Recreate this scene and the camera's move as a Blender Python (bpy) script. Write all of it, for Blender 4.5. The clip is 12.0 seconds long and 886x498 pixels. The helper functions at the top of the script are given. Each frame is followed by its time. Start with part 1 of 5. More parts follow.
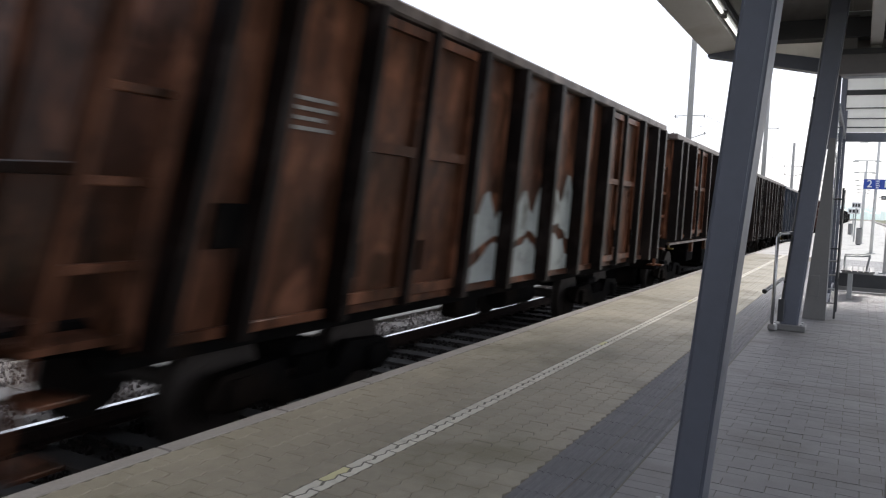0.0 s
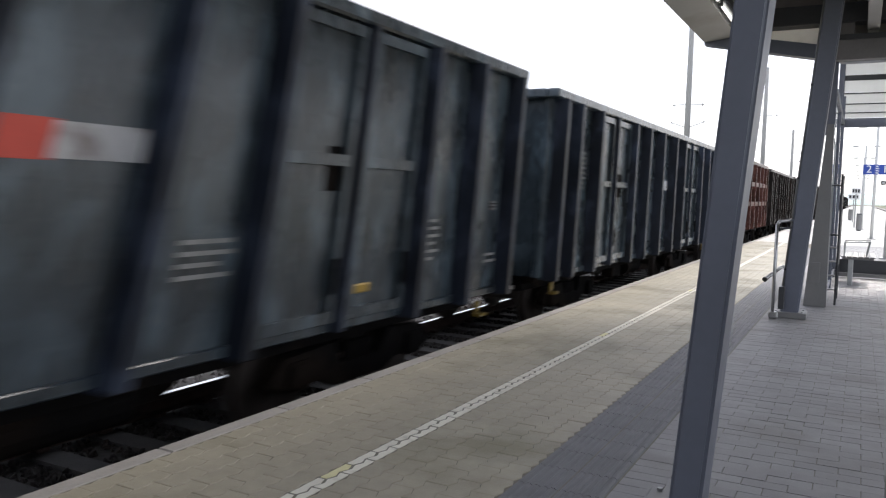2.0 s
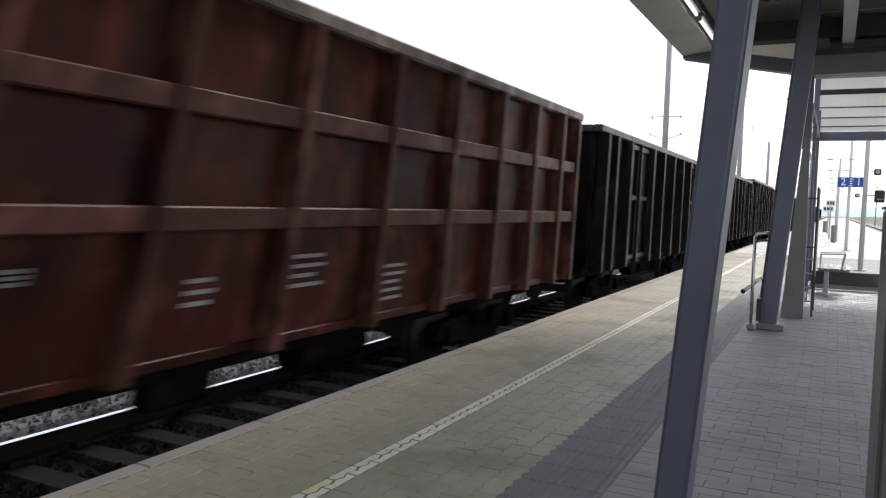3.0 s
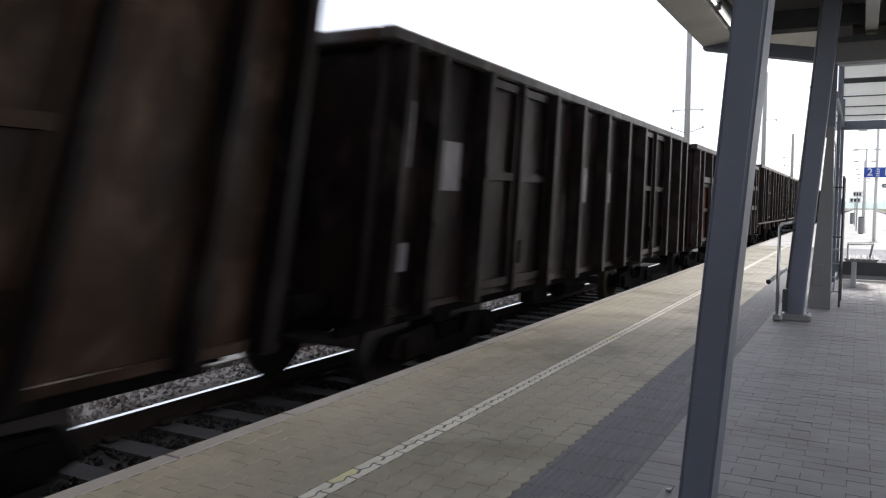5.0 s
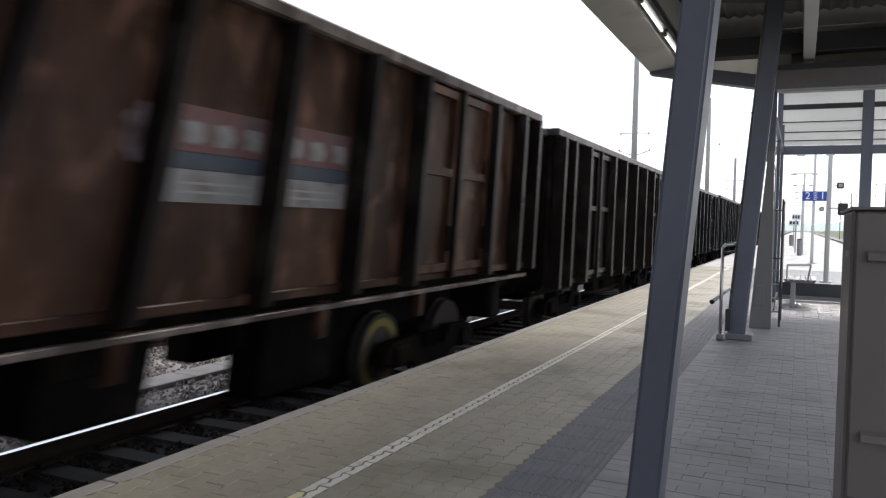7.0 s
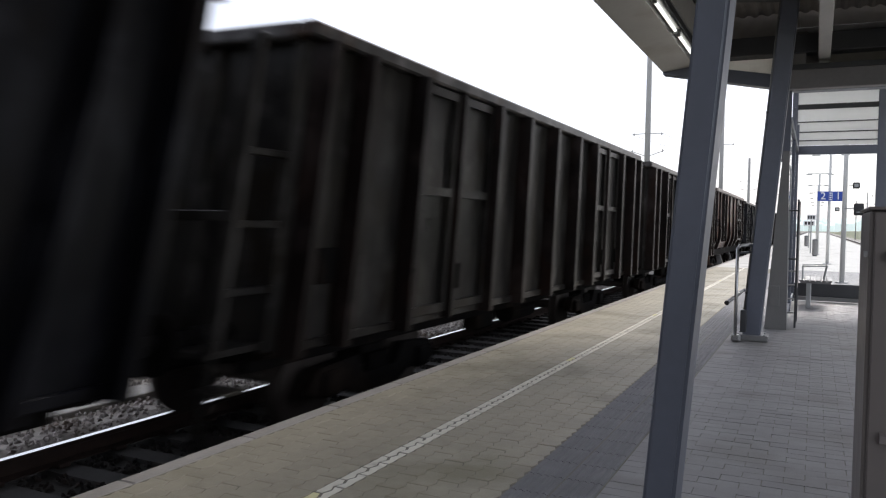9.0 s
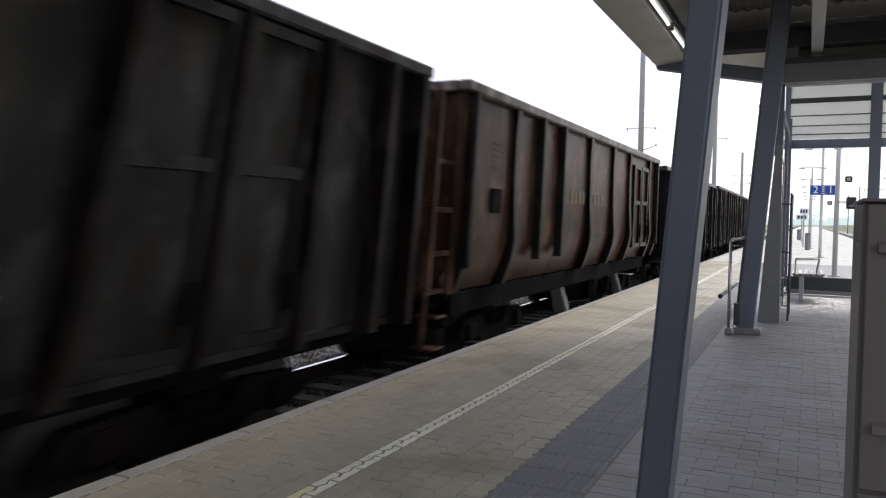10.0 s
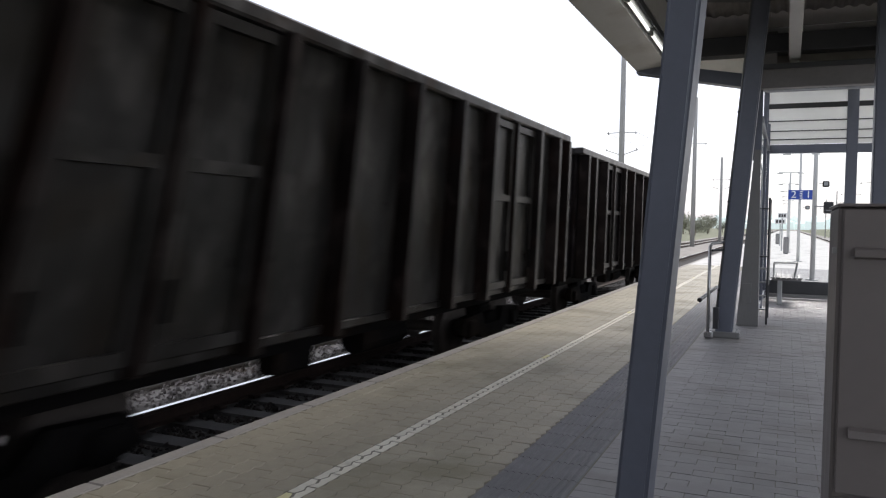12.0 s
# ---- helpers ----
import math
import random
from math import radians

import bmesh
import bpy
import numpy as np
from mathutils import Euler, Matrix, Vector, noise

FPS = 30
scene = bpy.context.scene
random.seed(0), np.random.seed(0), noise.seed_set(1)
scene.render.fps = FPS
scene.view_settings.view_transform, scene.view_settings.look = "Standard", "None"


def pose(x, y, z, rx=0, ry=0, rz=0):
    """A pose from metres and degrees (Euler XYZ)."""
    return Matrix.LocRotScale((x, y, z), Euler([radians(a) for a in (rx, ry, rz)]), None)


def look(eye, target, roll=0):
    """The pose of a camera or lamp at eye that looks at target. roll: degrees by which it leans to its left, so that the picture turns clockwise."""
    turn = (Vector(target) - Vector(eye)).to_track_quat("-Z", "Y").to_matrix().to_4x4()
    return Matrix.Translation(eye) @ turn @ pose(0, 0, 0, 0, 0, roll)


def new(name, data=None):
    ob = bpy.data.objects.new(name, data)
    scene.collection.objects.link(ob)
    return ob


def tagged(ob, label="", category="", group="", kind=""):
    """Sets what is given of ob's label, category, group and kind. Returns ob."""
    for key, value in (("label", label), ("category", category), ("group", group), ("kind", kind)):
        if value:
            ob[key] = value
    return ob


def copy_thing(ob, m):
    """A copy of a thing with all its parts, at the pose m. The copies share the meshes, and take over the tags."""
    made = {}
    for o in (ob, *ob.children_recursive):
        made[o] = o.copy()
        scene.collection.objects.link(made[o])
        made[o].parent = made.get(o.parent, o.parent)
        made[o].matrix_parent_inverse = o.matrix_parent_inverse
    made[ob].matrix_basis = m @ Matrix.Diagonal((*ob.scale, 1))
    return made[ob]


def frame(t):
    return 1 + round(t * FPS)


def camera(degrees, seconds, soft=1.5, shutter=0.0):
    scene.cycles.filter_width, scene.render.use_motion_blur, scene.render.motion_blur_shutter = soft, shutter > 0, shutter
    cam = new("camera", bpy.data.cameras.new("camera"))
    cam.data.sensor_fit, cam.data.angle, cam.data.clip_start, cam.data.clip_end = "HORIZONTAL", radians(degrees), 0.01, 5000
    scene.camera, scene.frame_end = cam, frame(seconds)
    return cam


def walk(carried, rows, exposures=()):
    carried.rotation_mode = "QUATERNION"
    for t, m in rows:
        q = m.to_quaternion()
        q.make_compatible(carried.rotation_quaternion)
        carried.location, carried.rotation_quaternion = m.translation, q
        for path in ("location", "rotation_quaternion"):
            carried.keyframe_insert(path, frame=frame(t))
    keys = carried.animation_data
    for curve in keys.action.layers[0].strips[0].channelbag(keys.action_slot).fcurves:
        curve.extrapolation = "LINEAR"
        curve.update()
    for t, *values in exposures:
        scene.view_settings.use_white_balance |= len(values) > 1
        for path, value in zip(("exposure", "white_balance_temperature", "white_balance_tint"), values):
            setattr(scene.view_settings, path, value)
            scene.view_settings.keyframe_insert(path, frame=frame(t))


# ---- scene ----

# ---------------------------------------------------------------- camera
cam = camera(59.2, 12.0, soft=1.2, shutter=1.13)
# a phone's rolling shutter: the picture is read from its top row to its bottom row
scene.cycles.rolling_shutter_type, scene.cycles.rolling_shutter_duration = "TOP", 0.16
# seconds, eye x y z, yaw, pitch, lean
PATH = (
    (0, 0.000, -0.040, 1.456, 28.02, -3.70, 2.60),
    (0.5, -0.008, -0.045, 1.455, 28.27, -3.88, 2.35),
    (1, -0.004, -0.038, 1.459, 28.37, -3.87, 1.86),
    (1.5, 0.006, -0.045, 1.460, 29.01, -4.29, 1.62),
    (2, 0.010, -0.028, 1.460, 28.05, -4.12, 1.40),
    (2.5, 0.010, -0.021, 1.470, 26.96, -3.77, 1.45),
    (3, -0.010, -0.024, 1.475, 26.58, -3.36, 1.70),
    (3.2, -0.010, -0.024, 1.472, 26.28, -3.09, 1.68),
    (4.8, 0.010, -0.042, 1.440, 27.21, -3.31, 0.95),
    (5, 0.003, -0.035, 1.434, 28.20, -3.53, 0.78),
    (5.5, 0.006, -0.035, 1.432, 28.80, -2.82, 1.06),
    (6, -0.008, -0.035, 1.436, 26.27, -3.12, 1.23),
    (6.5, 0.000, -0.028, 1.432, 25.37, -3.21, 1.44),
    (7, 0.003, -0.025, 1.432, 24.60, -2.04, 1.27),
    (9, -0.004, -0.034, 1.431, 25.52, -1.95, 1.10),
    (9.5, -0.002, -0.026, 1.428, 24.98, -1.77, 1.07),
    (10, -0.005, -0.035, 1.424, 25.07, -2.32, 0.96),
    (10.5, 0.005, -0.012, 1.431, 25.12, -2.50, 1.34),
    (11, 0.006, -0.005, 1.434, 23.59, -1.94, 1.40),
    (11.5, -0.005, 0.000, 1.435, 23.45, -1.78, 1.25),
    (12, 0.000, -0.007, 1.426, 23.76, -2.03, 1.06),
)
walk(cam, [(t, pose(x, y, z, 90 + p, 0, w) @ pose(0, 0, 0, 0, 0, r)) for t, x, y, z, w, p, r in PATH],
     exposures=((0, 0.0), (0.5, 0.2), (1, 0.3), (1.5, 0.42), (2, 0.38), (2.5, 0.2), (3, 0.12), (5, 0.12), (5.5, 0.18), (6, 0.12), (7, 0.12),
                (9, 0.0), (9.5, -0.06), (12, -0.06)))

# ---------------------------------------------------------------- light
SUN_EL, SUN_AZ = 45.0, 18.0          # degrees above the horizon, degrees from the line's far end towards the right
world = bpy.data.worlds.new("overcast_sky")
scene.world = world
world.use_nodes = True
wn, wl = world.node_tree.nodes, world.node_tree.links
wn.clear()
sky = wn.new("ShaderNodeTexSky")
sky.sky_type, sky.sun_disc = "NISHITA", False
sky.sun_elevation, sky.sun_rotation = radians(SUN_EL), radians(SUN_AZ)
sky.air_density, sky.dust_density, sky.ozone_density = 1.0, 2.5, 1.0
veil = wn.new("ShaderNodeMix")       # thin even cloud over the clear sky
veil.data_type = "RGBA"
veil.inputs[0].default_value = 0.6
veil.inputs[7].default_value = (10.35, 10.5, 11.7, 1)
wl.new(sky.outputs[0], veil.inputs[6])
bg = wn.new("ShaderNodeBackground")
bg.inputs[1].default_value = 0.14
wl.new(veil.outputs[2], bg.inputs[0])
wo = wn.new("ShaderNodeOutputWorld")
wl.new(bg.outputs[0], wo.inputs[0])

sun = new("sun", bpy.data.lights.new("sun", "SUN"))
sun.data.energy, sun.data.angle, sun.data.color = 2.7, radians(25), (1.0, 0.955, 0.92)
sa, se = radians(SUN_AZ), radians(SUN_EL)
sun.matrix_world = look((0, 0, 30), (-math.sin(sa) * math.cos(se), -math.cos(sa) * math.cos(se), 30 - math.sin(se)))
scene.view_settings.exposure = 0.0


# ---------------------------------------------------------------- materials
def mat(name, base, rough=0.7, metal=0.0, var=0.25, scale=2.0, grime=None, grime_at=0.55, grime_scale=1.2, streak=1.0,
        bump=0.15, bump_scale=60.0, island=0.0, spec=0.5, seedy=0.0, laid=False):
    """A painted, stained or mineral surface: colour that varies at two scales, patches of grime, fine relief."""
    m = bpy.data.materials.new(name)
    m.use_nodes = True
    n, l = m.node_tree.nodes, m.node_tree.links
    p = n["Principled BSDF"]
    p.inputs["Roughness"].default_value, p.inputs["Metallic"].default_value = rough, metal
    p.inputs["Specular IOR Level"].default_value = spec
    co = n.new("ShaderNodeTexCoord")
    mp = n.new("ShaderNodeMapping")
    mp.inputs["Scale"].default_value = (1, 1, 1 / streak)
    if laid:                         # one run of stains over many stones
        l.new(n.new("ShaderNodeNewGeometry").outputs["Position"], mp.inputs[0])
    else:
        l.new(co.outputs["Object"], mp.inputs[0])
    if seedy:
        oi = n.new("ShaderNodeObjectInfo")
        mu = n.new("ShaderNodeMath")
        mu.operation = "MULTIPLY"
        mu.inputs[1].default_value = 40 * seedy
        l.new(oi.outputs["Random"], mu.inputs[0])
        l.new(mu.outputs[0], mp.inputs["Location"])

    def noise_tex(s, detail=4.0):
        t = n.new("ShaderNodeTexNoise")
        t.inputs["Scale"].default_value, t.inputs["Detail"].default_value = s, detail
        l.new(mp.outputs[0], t.inputs[0])
        return t.outputs[0]

    def ramp(fac, lo, hi):
        r = n.new("ShaderNodeMapRange")
        r.inputs[1].default_value, r.inputs[2].default_value = lo, hi
        l.new(fac, r.inputs[0])
        return r.outputs[0]

    def mix(fac, a, b):
        x = n.new("ShaderNodeMix")
        x.data_type = "RGBA"
        l.new(fac, x.inputs[0])
        for sock, v in ((x.inputs[6], a), (x.inputs[7], b)):
            if isinstance(v, tuple):
                sock.default_value = (*v, 1)
            else:
                l.new(v, sock)
        return x.outputs[2]

    dark, light = tuple(c * (1 - var) for c in base), tuple(min(1, c * (1 + var)) for c in base)
    col = mix(ramp(noise_tex(scale), 0.3, 0.7), dark, light)
    fine = mix(ramp(noise_tex(scale * 12, 6), 0.3, 0.7), tuple(c * (1 - var * 0.6) for c in base), light)
    half = n.new("ShaderNodeValue")
    half.outputs[0].default_value = 0.4
    col = mix(half.outputs[0], col, fine)
    if grime:
        col = mix(ramp(noise_tex(grime_scale, 8), grime_at, grime_at + 0.14), col, grime)
    if island:
        g = n.new("ShaderNodeNewGeometry")
        o = n.new("ShaderNodeObjectInfo")
        ad = n.new("ShaderNodeMath")
        ad.operation = "ADD"
        l.new(g.outputs["Random Per Island"], ad.inputs[0])
        l.new(o.outputs["Random"], ad.inputs[1])
        fr = n.new("ShaderNodeMath")
        fr.operation = "FRACT"
        l.new(ad.outputs[0], fr.inputs[0])
        mr = n.new("ShaderNodeMapRange")
        mr.inputs[3].default_value, mr.inputs[4].default_value = 1 - island, 1 + island
        l.new(fr.outputs[0], mr.inputs[0])
        hs = n.new("ShaderNodeHueSaturation")
        l.new(mr.outputs[0], hs.inputs["Value"])
        l.new(col, hs.inputs["Color"])
        col = hs.outputs[0]
    l.new(col, p.inputs["Base Color"])
    rr = n.new("ShaderNodeMapRange")
    rr.inputs[3].default_value, rr.inputs[4].default_value = max(0.04, rough - 0.12), min(1, rough + 0.12)
    l.new(noise_tex(scale * 5), rr.inputs[0])
    l.new(rr.outputs[0], p.inputs["Roughness"])
    if bump:
        b = n.new("ShaderNodeBump")
        b.inputs["Strength"].default_value, b.inputs["Distance"].default_value = bump, 0.01
        l.new(noise_tex(bump_scale, 6), b.inputs["Height"])
        l.new(b.outputs[0], p.inputs["Normal"])
    return m


def glass(name, tint, rough):
    m = bpy.data.materials.new(name)
    m.use_nodes = True
    p = m.node_tree.nodes["Principled BSDF"]
    p.inputs["Base Color"].default_value = (*tint, 1)
    p.inputs["Transmission Weight"].default_value, p.inputs["Roughness"].default_value = 1.0, rough
    p.inputs["IOR"].default_value = 1.05 if rough < 0.1 else 1.2
    return m


def glow(name, colour, strength):
    m = bpy.data.materials.new(name)
    m.use_nodes = True
    p = m.node_tree.nodes["Principled BSDF"]
    p.inputs["Base Color"].default_value = (*colour, 1)
    p.inputs["Emission Color"].default_value = (*colour, 1)
    p.inputs["Emission Strength"].default_value = strength
    return m


M_STEEL = mat("blue_grey_steel_paint", (0.142, 0.155, 0.192), 0.4, var=0.12, scale=1.5, bump=0.03)
M_STEEL2 = mat("grey_steel_panel", (0.215, 0.212, 0.208), 0.45, var=0.1, scale=2.0, bump=0.03)
M_LINTEL = mat("warm_grey_lintel_paint", (0.20, 0.19, 0.192), 0.5, var=0.12, scale=2, bump=0.03)
M_DARK = mat("dark_frame_paint", (0.05, 0.052, 0.056), 0.45, var=0.15, bump=0.03)
M_GALV = mat("galvanised_metal", (0.42, 0.43, 0.43), 0.42, 0.7, var=0.15, scale=8, bump=0.04)
M_INOX = mat("brushed_steel", (0.5, 0.5, 0.5), 0.3, 1.0, var=0.1, scale=10, bump=0.02)
M_CONC = mat("kerb_concrete", (0.30, 0.28, 0.255), 0.85, var=0.18, scale=3, grime=(0.19, 0.175, 0.15), grime_at=0.6, bump=0.3)
M_PAVER = mat("paver_concrete", (0.340, 0.307, 0.232), 0.52, var=0.2, scale=1.1, grime=(0.215, 0.195, 0.128), grime_at=0.52,
              grime_scale=0.9, bump=0.35, bump_scale=120, island=0.045, laid=True)
M_PAVER2 = mat("block_concrete", (0.255, 0.250, 0.250), 0.58, var=0.12, scale=0.9, grime=(0.205, 0.198, 0.19), grime_at=0.53,
               grime_scale=1.3, bump=0.3, bump_scale=120, island=0.06, laid=True)
M_LID = mat("duct_lid_concrete", (0.29, 0.275, 0.255), 0.85, var=0.15, scale=3, grime=(0.25, 0.23, 0.2), bump=0.3)
M_JOINT = mat("joint_sand", (0.17, 0.158, 0.125), 0.95, var=0.3, scale=9, grime=(0.10, 0.10, 0.06), bump=0.3)
M_LINE = mat("worn_white_line_paint", (0.70, 0.67, 0.575), 0.7, var=0.10, scale=4, grime=(0.46, 0.43, 0.36), grime_at=0.58,
             grime_scale=6, bump=0.2, island=0.06, laid=True)
M_LINE_Y = mat("yellowed_line_paint", (0.70, 0.66, 0.38), 0.7, var=0.15, scale=6, grime=(0.6, 0.58, 0.5), bump=0.2)
M_TACT = mat("tactile_grey_stone", (0.135, 0.136, 0.145), 0.6, var=0.12, scale=2, grime=(0.22, 0.22, 0.215), grime_at=0.62,
             bump=0.2, bump_scale=150, island=0.03, laid=True)
# the open sky's glare on the far platform is put into this colour
M_FAR = mat("bright_far_pavement", (0.55, 0.54, 0.51), 0.85, var=0.1, scale=0.6, grime=(0.3, 0.29, 0.27), bump=0.2)
M_BALLAST = mat("ballast_stone", (0.25, 0.225, 0.21), 0.9, var=0.3, scale=3, grime=(0.12, 0.09, 0.07), bump=0.5, bump_scale=40, island=0.45)
# dark stone, bed and sleeper colours hold the shade under the train
M_BALLAST2 = mat("shaded_ballast", (0.024, 0.020, 0.018), 0.95, var=0.3, scale=3, grime=(0.03, 0.022, 0.018), bump=0.5, bump_scale=40, island=0.45)
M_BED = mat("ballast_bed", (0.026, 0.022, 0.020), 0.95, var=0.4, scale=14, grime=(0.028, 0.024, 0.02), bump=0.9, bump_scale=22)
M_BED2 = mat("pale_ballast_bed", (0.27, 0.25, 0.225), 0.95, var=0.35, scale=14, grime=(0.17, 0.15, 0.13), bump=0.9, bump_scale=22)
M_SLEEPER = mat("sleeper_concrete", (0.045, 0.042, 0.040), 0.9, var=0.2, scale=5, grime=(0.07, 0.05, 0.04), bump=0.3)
M_RAIL = mat("rusty_rail_web", (0.04, 0.024, 0.018), 0.85, var=0.3, scale=10, bump=0.3)
M_RAILTOP = mat("polished_rail_head", (0.75, 0.75, 0.76), 0.22, 1.0, var=0.05, bump=0.0)
# grass and leaf greens are paled, with distant haze painted in
M_GRASS = mat("hazed_grass", (0.16, 0.17, 0.105), 0.95, var=0.35, scale=0.4, grime=(0.26, 0.24, 0.17), bump=0.8, bump_scale=8)
M_LEAF = mat("hazed_leaf_green", (0.16, 0.17, 0.11), 0.7, var=0.35, scale=1.5, bump=0.2, island=0.35)
M_LEAF.node_tree.nodes["Principled BSDF"].inputs["Transmission Weight"].default_value = 0.45
M_BARK = mat("bark", (0.11, 0.09, 0.07), 0.95, var=0.3, scale=6, bump=0.6)
M_SOFFIT = mat("corrugated_soffit", (0.30, 0.28, 0.255), 0.5, 0.2, var=0.2, scale=0.8, grime=(0.21, 0.19, 0.165), grime_at=0.55, bump=0.05)
M_FASCIA = mat("canopy_fascia_paint", (0.52, 0.51, 0.49), 0.5, var=0.08, scale=1.2, grime=(0.4, 0.38, 0.35), bump=0.04)
M_BEIGE = mat("beige_fascia_panel", (0.74, 0.70, 0.61), 0.55, var=0.08, scale=1.0, grime=(0.5, 0.46, 0.38), bump=0.04)
M_BEIGE.node_tree.nodes["Principled BSDF"].inputs["Transmission Weight"].default_value = 0.35
M_TUBE = glow("fluorescent_tube", (1.0, 0.99, 0.95), 1.6)
M_GLASS = glass("clear_glass", (0.97, 0.985, 0.98), 0.0)
M_FROST = mat("white_glass_louvre", (0.80, 0.80, 0.77), 0.4, var=0.05, scale=1.0, bump=0.0)
M_FROST.node_tree.nodes["Principled BSDF"].inputs["Transmission Weight"].default_value = 0.55
M_CAB = mat("warm_grey_cabinet_paint", (0.185, 0.162, 0.150), 0.4, var=0.08, scale=1.5, bump=0.03)
M_BLUE = mat("sign_blue", (0.02, 0.06, 0.33), 0.45, var=0.05, bump=0.0)
M_WHITE = mat("white_paint", (0.78, 0.78, 0.78), 0.5, var=0.05, bump=0.0)
M_BLACK = mat("black_plastic", (0.02, 0.02, 0.022), 0.5, var=0.1, bump=0.02)
M_MAST = mat("spun_concrete", (0.33, 0.33, 0.32), 0.85, var=0.12, scale=1.0, bump=0.2)
# grime blackened further, to put in the shade below the wagons
M_UNDER = mat("shaded_underframe_grime", (0.006, 0.0055, 0.0055), 0.9, spec=0.05, var=0.35, scale=5, grime=(0.018, 0.013, 0.010), bump=0.3, bump_scale=40)
M_WHEEL = mat("wheel_steel", (0.035, 0.028, 0.024), 0.7, 0.3, var=0.3, scale=6, bump=0.1)
M_WHEELY = mat("yellow_painted_wheel", (0.20, 0.17, 0.03), 0.7, var=0.4, scale=5, grime=(0.05, 0.04, 0.03), grime_at=0.5, bump=0.1)
M_YEL = mat("yellow_marking", (0.15, 0.10, 0.012), 0.6, var=0.15, scale=8, bump=0.0)
M_STENCIL = mat("stencil_white", (0.24, 0.24, 0.235), 0.7, var=0.25, scale=14, bump=0.0)
M_RED = mat("logo_red", (0.48, 0.06, 0.04), 0.6, var=0.15, scale=6, bump=0.0)
M_BANDB = mat("banner_blue", (0.06, 0.09, 0.15), 0.6, var=0.3, scale=6, grime=(0.12, 0.10, 0.10), grime_at=0.5, grime_scale=5, bump=0.0)
M_BANDW = mat("banner_white", (0.44, 0.445, 0.46), 0.6, var=0.2, scale=3, grime=(0.16, 0.13, 0.12), grime_at=0.52, grime_scale=3, bump=0.0)
M_BANDR = mat("banner_red", (0.22, 0.09, 0.085), 0.6, var=0.3, scale=6, grime=(0.32, 0.26, 0.30), grime_at=0.5, grime_scale=4, bump=0.0)
M_GRAF = mat("graffiti_paint", (0.33, 0.36, 0.355), 0.6, var=0.25, scale=2, grime=(0.10, 0.10, 0.085), grime_at=0.56, grime_scale=2.2, bump=0.0, seedy=1)
M_BANDW2 = mat("dulled_banner_white", (0.20, 0.20, 0.205), 0.6, var=0.2, scale=3, grime=(0.10, 0.085, 0.08), grime_at=0.52, grime_scale=3, bump=0.0)
M_BANDR2 = mat("dulled_banner_red", (0.105, 0.040, 0.040), 0.6, var=0.3, scale=6, grime=(0.09, 0.06, 0.06), grime_at=0.5, grime_scale=4, bump=0.0)
M_BANDB2 = mat("dulled_banner_blue", (0.030, 0.042, 0.065), 0.6, var=0.3, scale=6, bump=0.0)
M_EMBLEM = mat("worn_emblem_paint", (0.17, 0.14, 0.16), 0.6, var=0.3, scale=4, grime=(0.06, 0.04, 0.04), grime_at=0.5, grime_scale=4, bump=0.0)
M_GREENISH = mat("grey_green_stripe", (0.030, 0.032, 0.022), 0.7, var=0.25, scale=4, bump=0.0)
M_PALE = mat("faded_pale_paint", (0.045, 0.048, 0.040), 0.7, var=0.3, scale=3, grime=(0.02, 0.02, 0.016), bump=0.0)
M_YEL2 = mat("yellow_handle_paint", (0.30, 0.19, 0.02), 0.6, var=0.2, scale=8, bump=0.0)
M_CREAM = mat("faded_cream_lettering", (0.15, 0.125, 0.07), 0.7, var=0.3, scale=5, grime=(0.08, 0.06, 0.04), grime_at=0.52, grime_scale=5, bump=0.0)
M_CHUTE = mat("pale_chute_paint", (0.16, 0.155, 0.15), 0.6, var=0.25, scale=4, grime=(0.05, 0.045, 0.04), grime_at=0.55, grime_scale=3, bump=0.1)
M_POSTER = mat("paper_notice", (0.19, 0.18, 0.19), 0.8, var=0.2, scale=5, grime=(0.12, 0.11, 0.12), bump=0.0)


def wagon_mat(name, base, grime, at=0.52, rough=0.32, rust=(0.032, 0.015, 0.007), spec=0.08):
    """Weathered wagon paint: streaked grime, rust blooms and pale dust over the base."""
    m = mat(name, base, rough, var=0.65, scale=0.8, grime=grime, grime_at=at, grime_scale=1.5, streak=1.7, bump=0.15, bump_scale=25,
            seedy=0.3, spec=spec)
    n, l = m.node_tree.nodes, m.node_tree.links
    p = n["Principled BSDF"]
    under = p.inputs["Base Color"].links[0].from_socket
    mp = next(x for x in n if x.type == "MAPPING")
    for scale, lo, tint, amount in ((2.3, 0.58, rust, 0.75), (3.2, 0.57, tuple(c * 2.8 + 0.006 for c in base), 0.7), (1.1, 0.62, tuple(c * 0.35 for c in base), 0.8)):
        t = n.new("ShaderNodeTexNoise")
        t.inputs["Scale"].default_value, t.inputs["Detail"].default_value, t.inputs["Distortion"].default_value = scale, 9, 0.6
        l.new(mp.outputs[0], t.inputs[0])
        r = n.new("ShaderNodeMapRange")
        r.inputs[1].default_value, r.inputs[2].default_value, r.inputs[4].default_value = lo - 0.06, lo + 0.08, amount
        l.new(t.outputs[0], r.inputs[0])
        x = n.new("ShaderNodeMix")
        x.data_type = "RGBA"
        l.new(r.outputs[0], x.inputs[0])
        l.new(under, x.inputs[6])
        x.inputs[7].default_value = (*tint, 1)
        under = x.outputs[2]
    l.new(under, p.inputs["Base Color"])
    return m


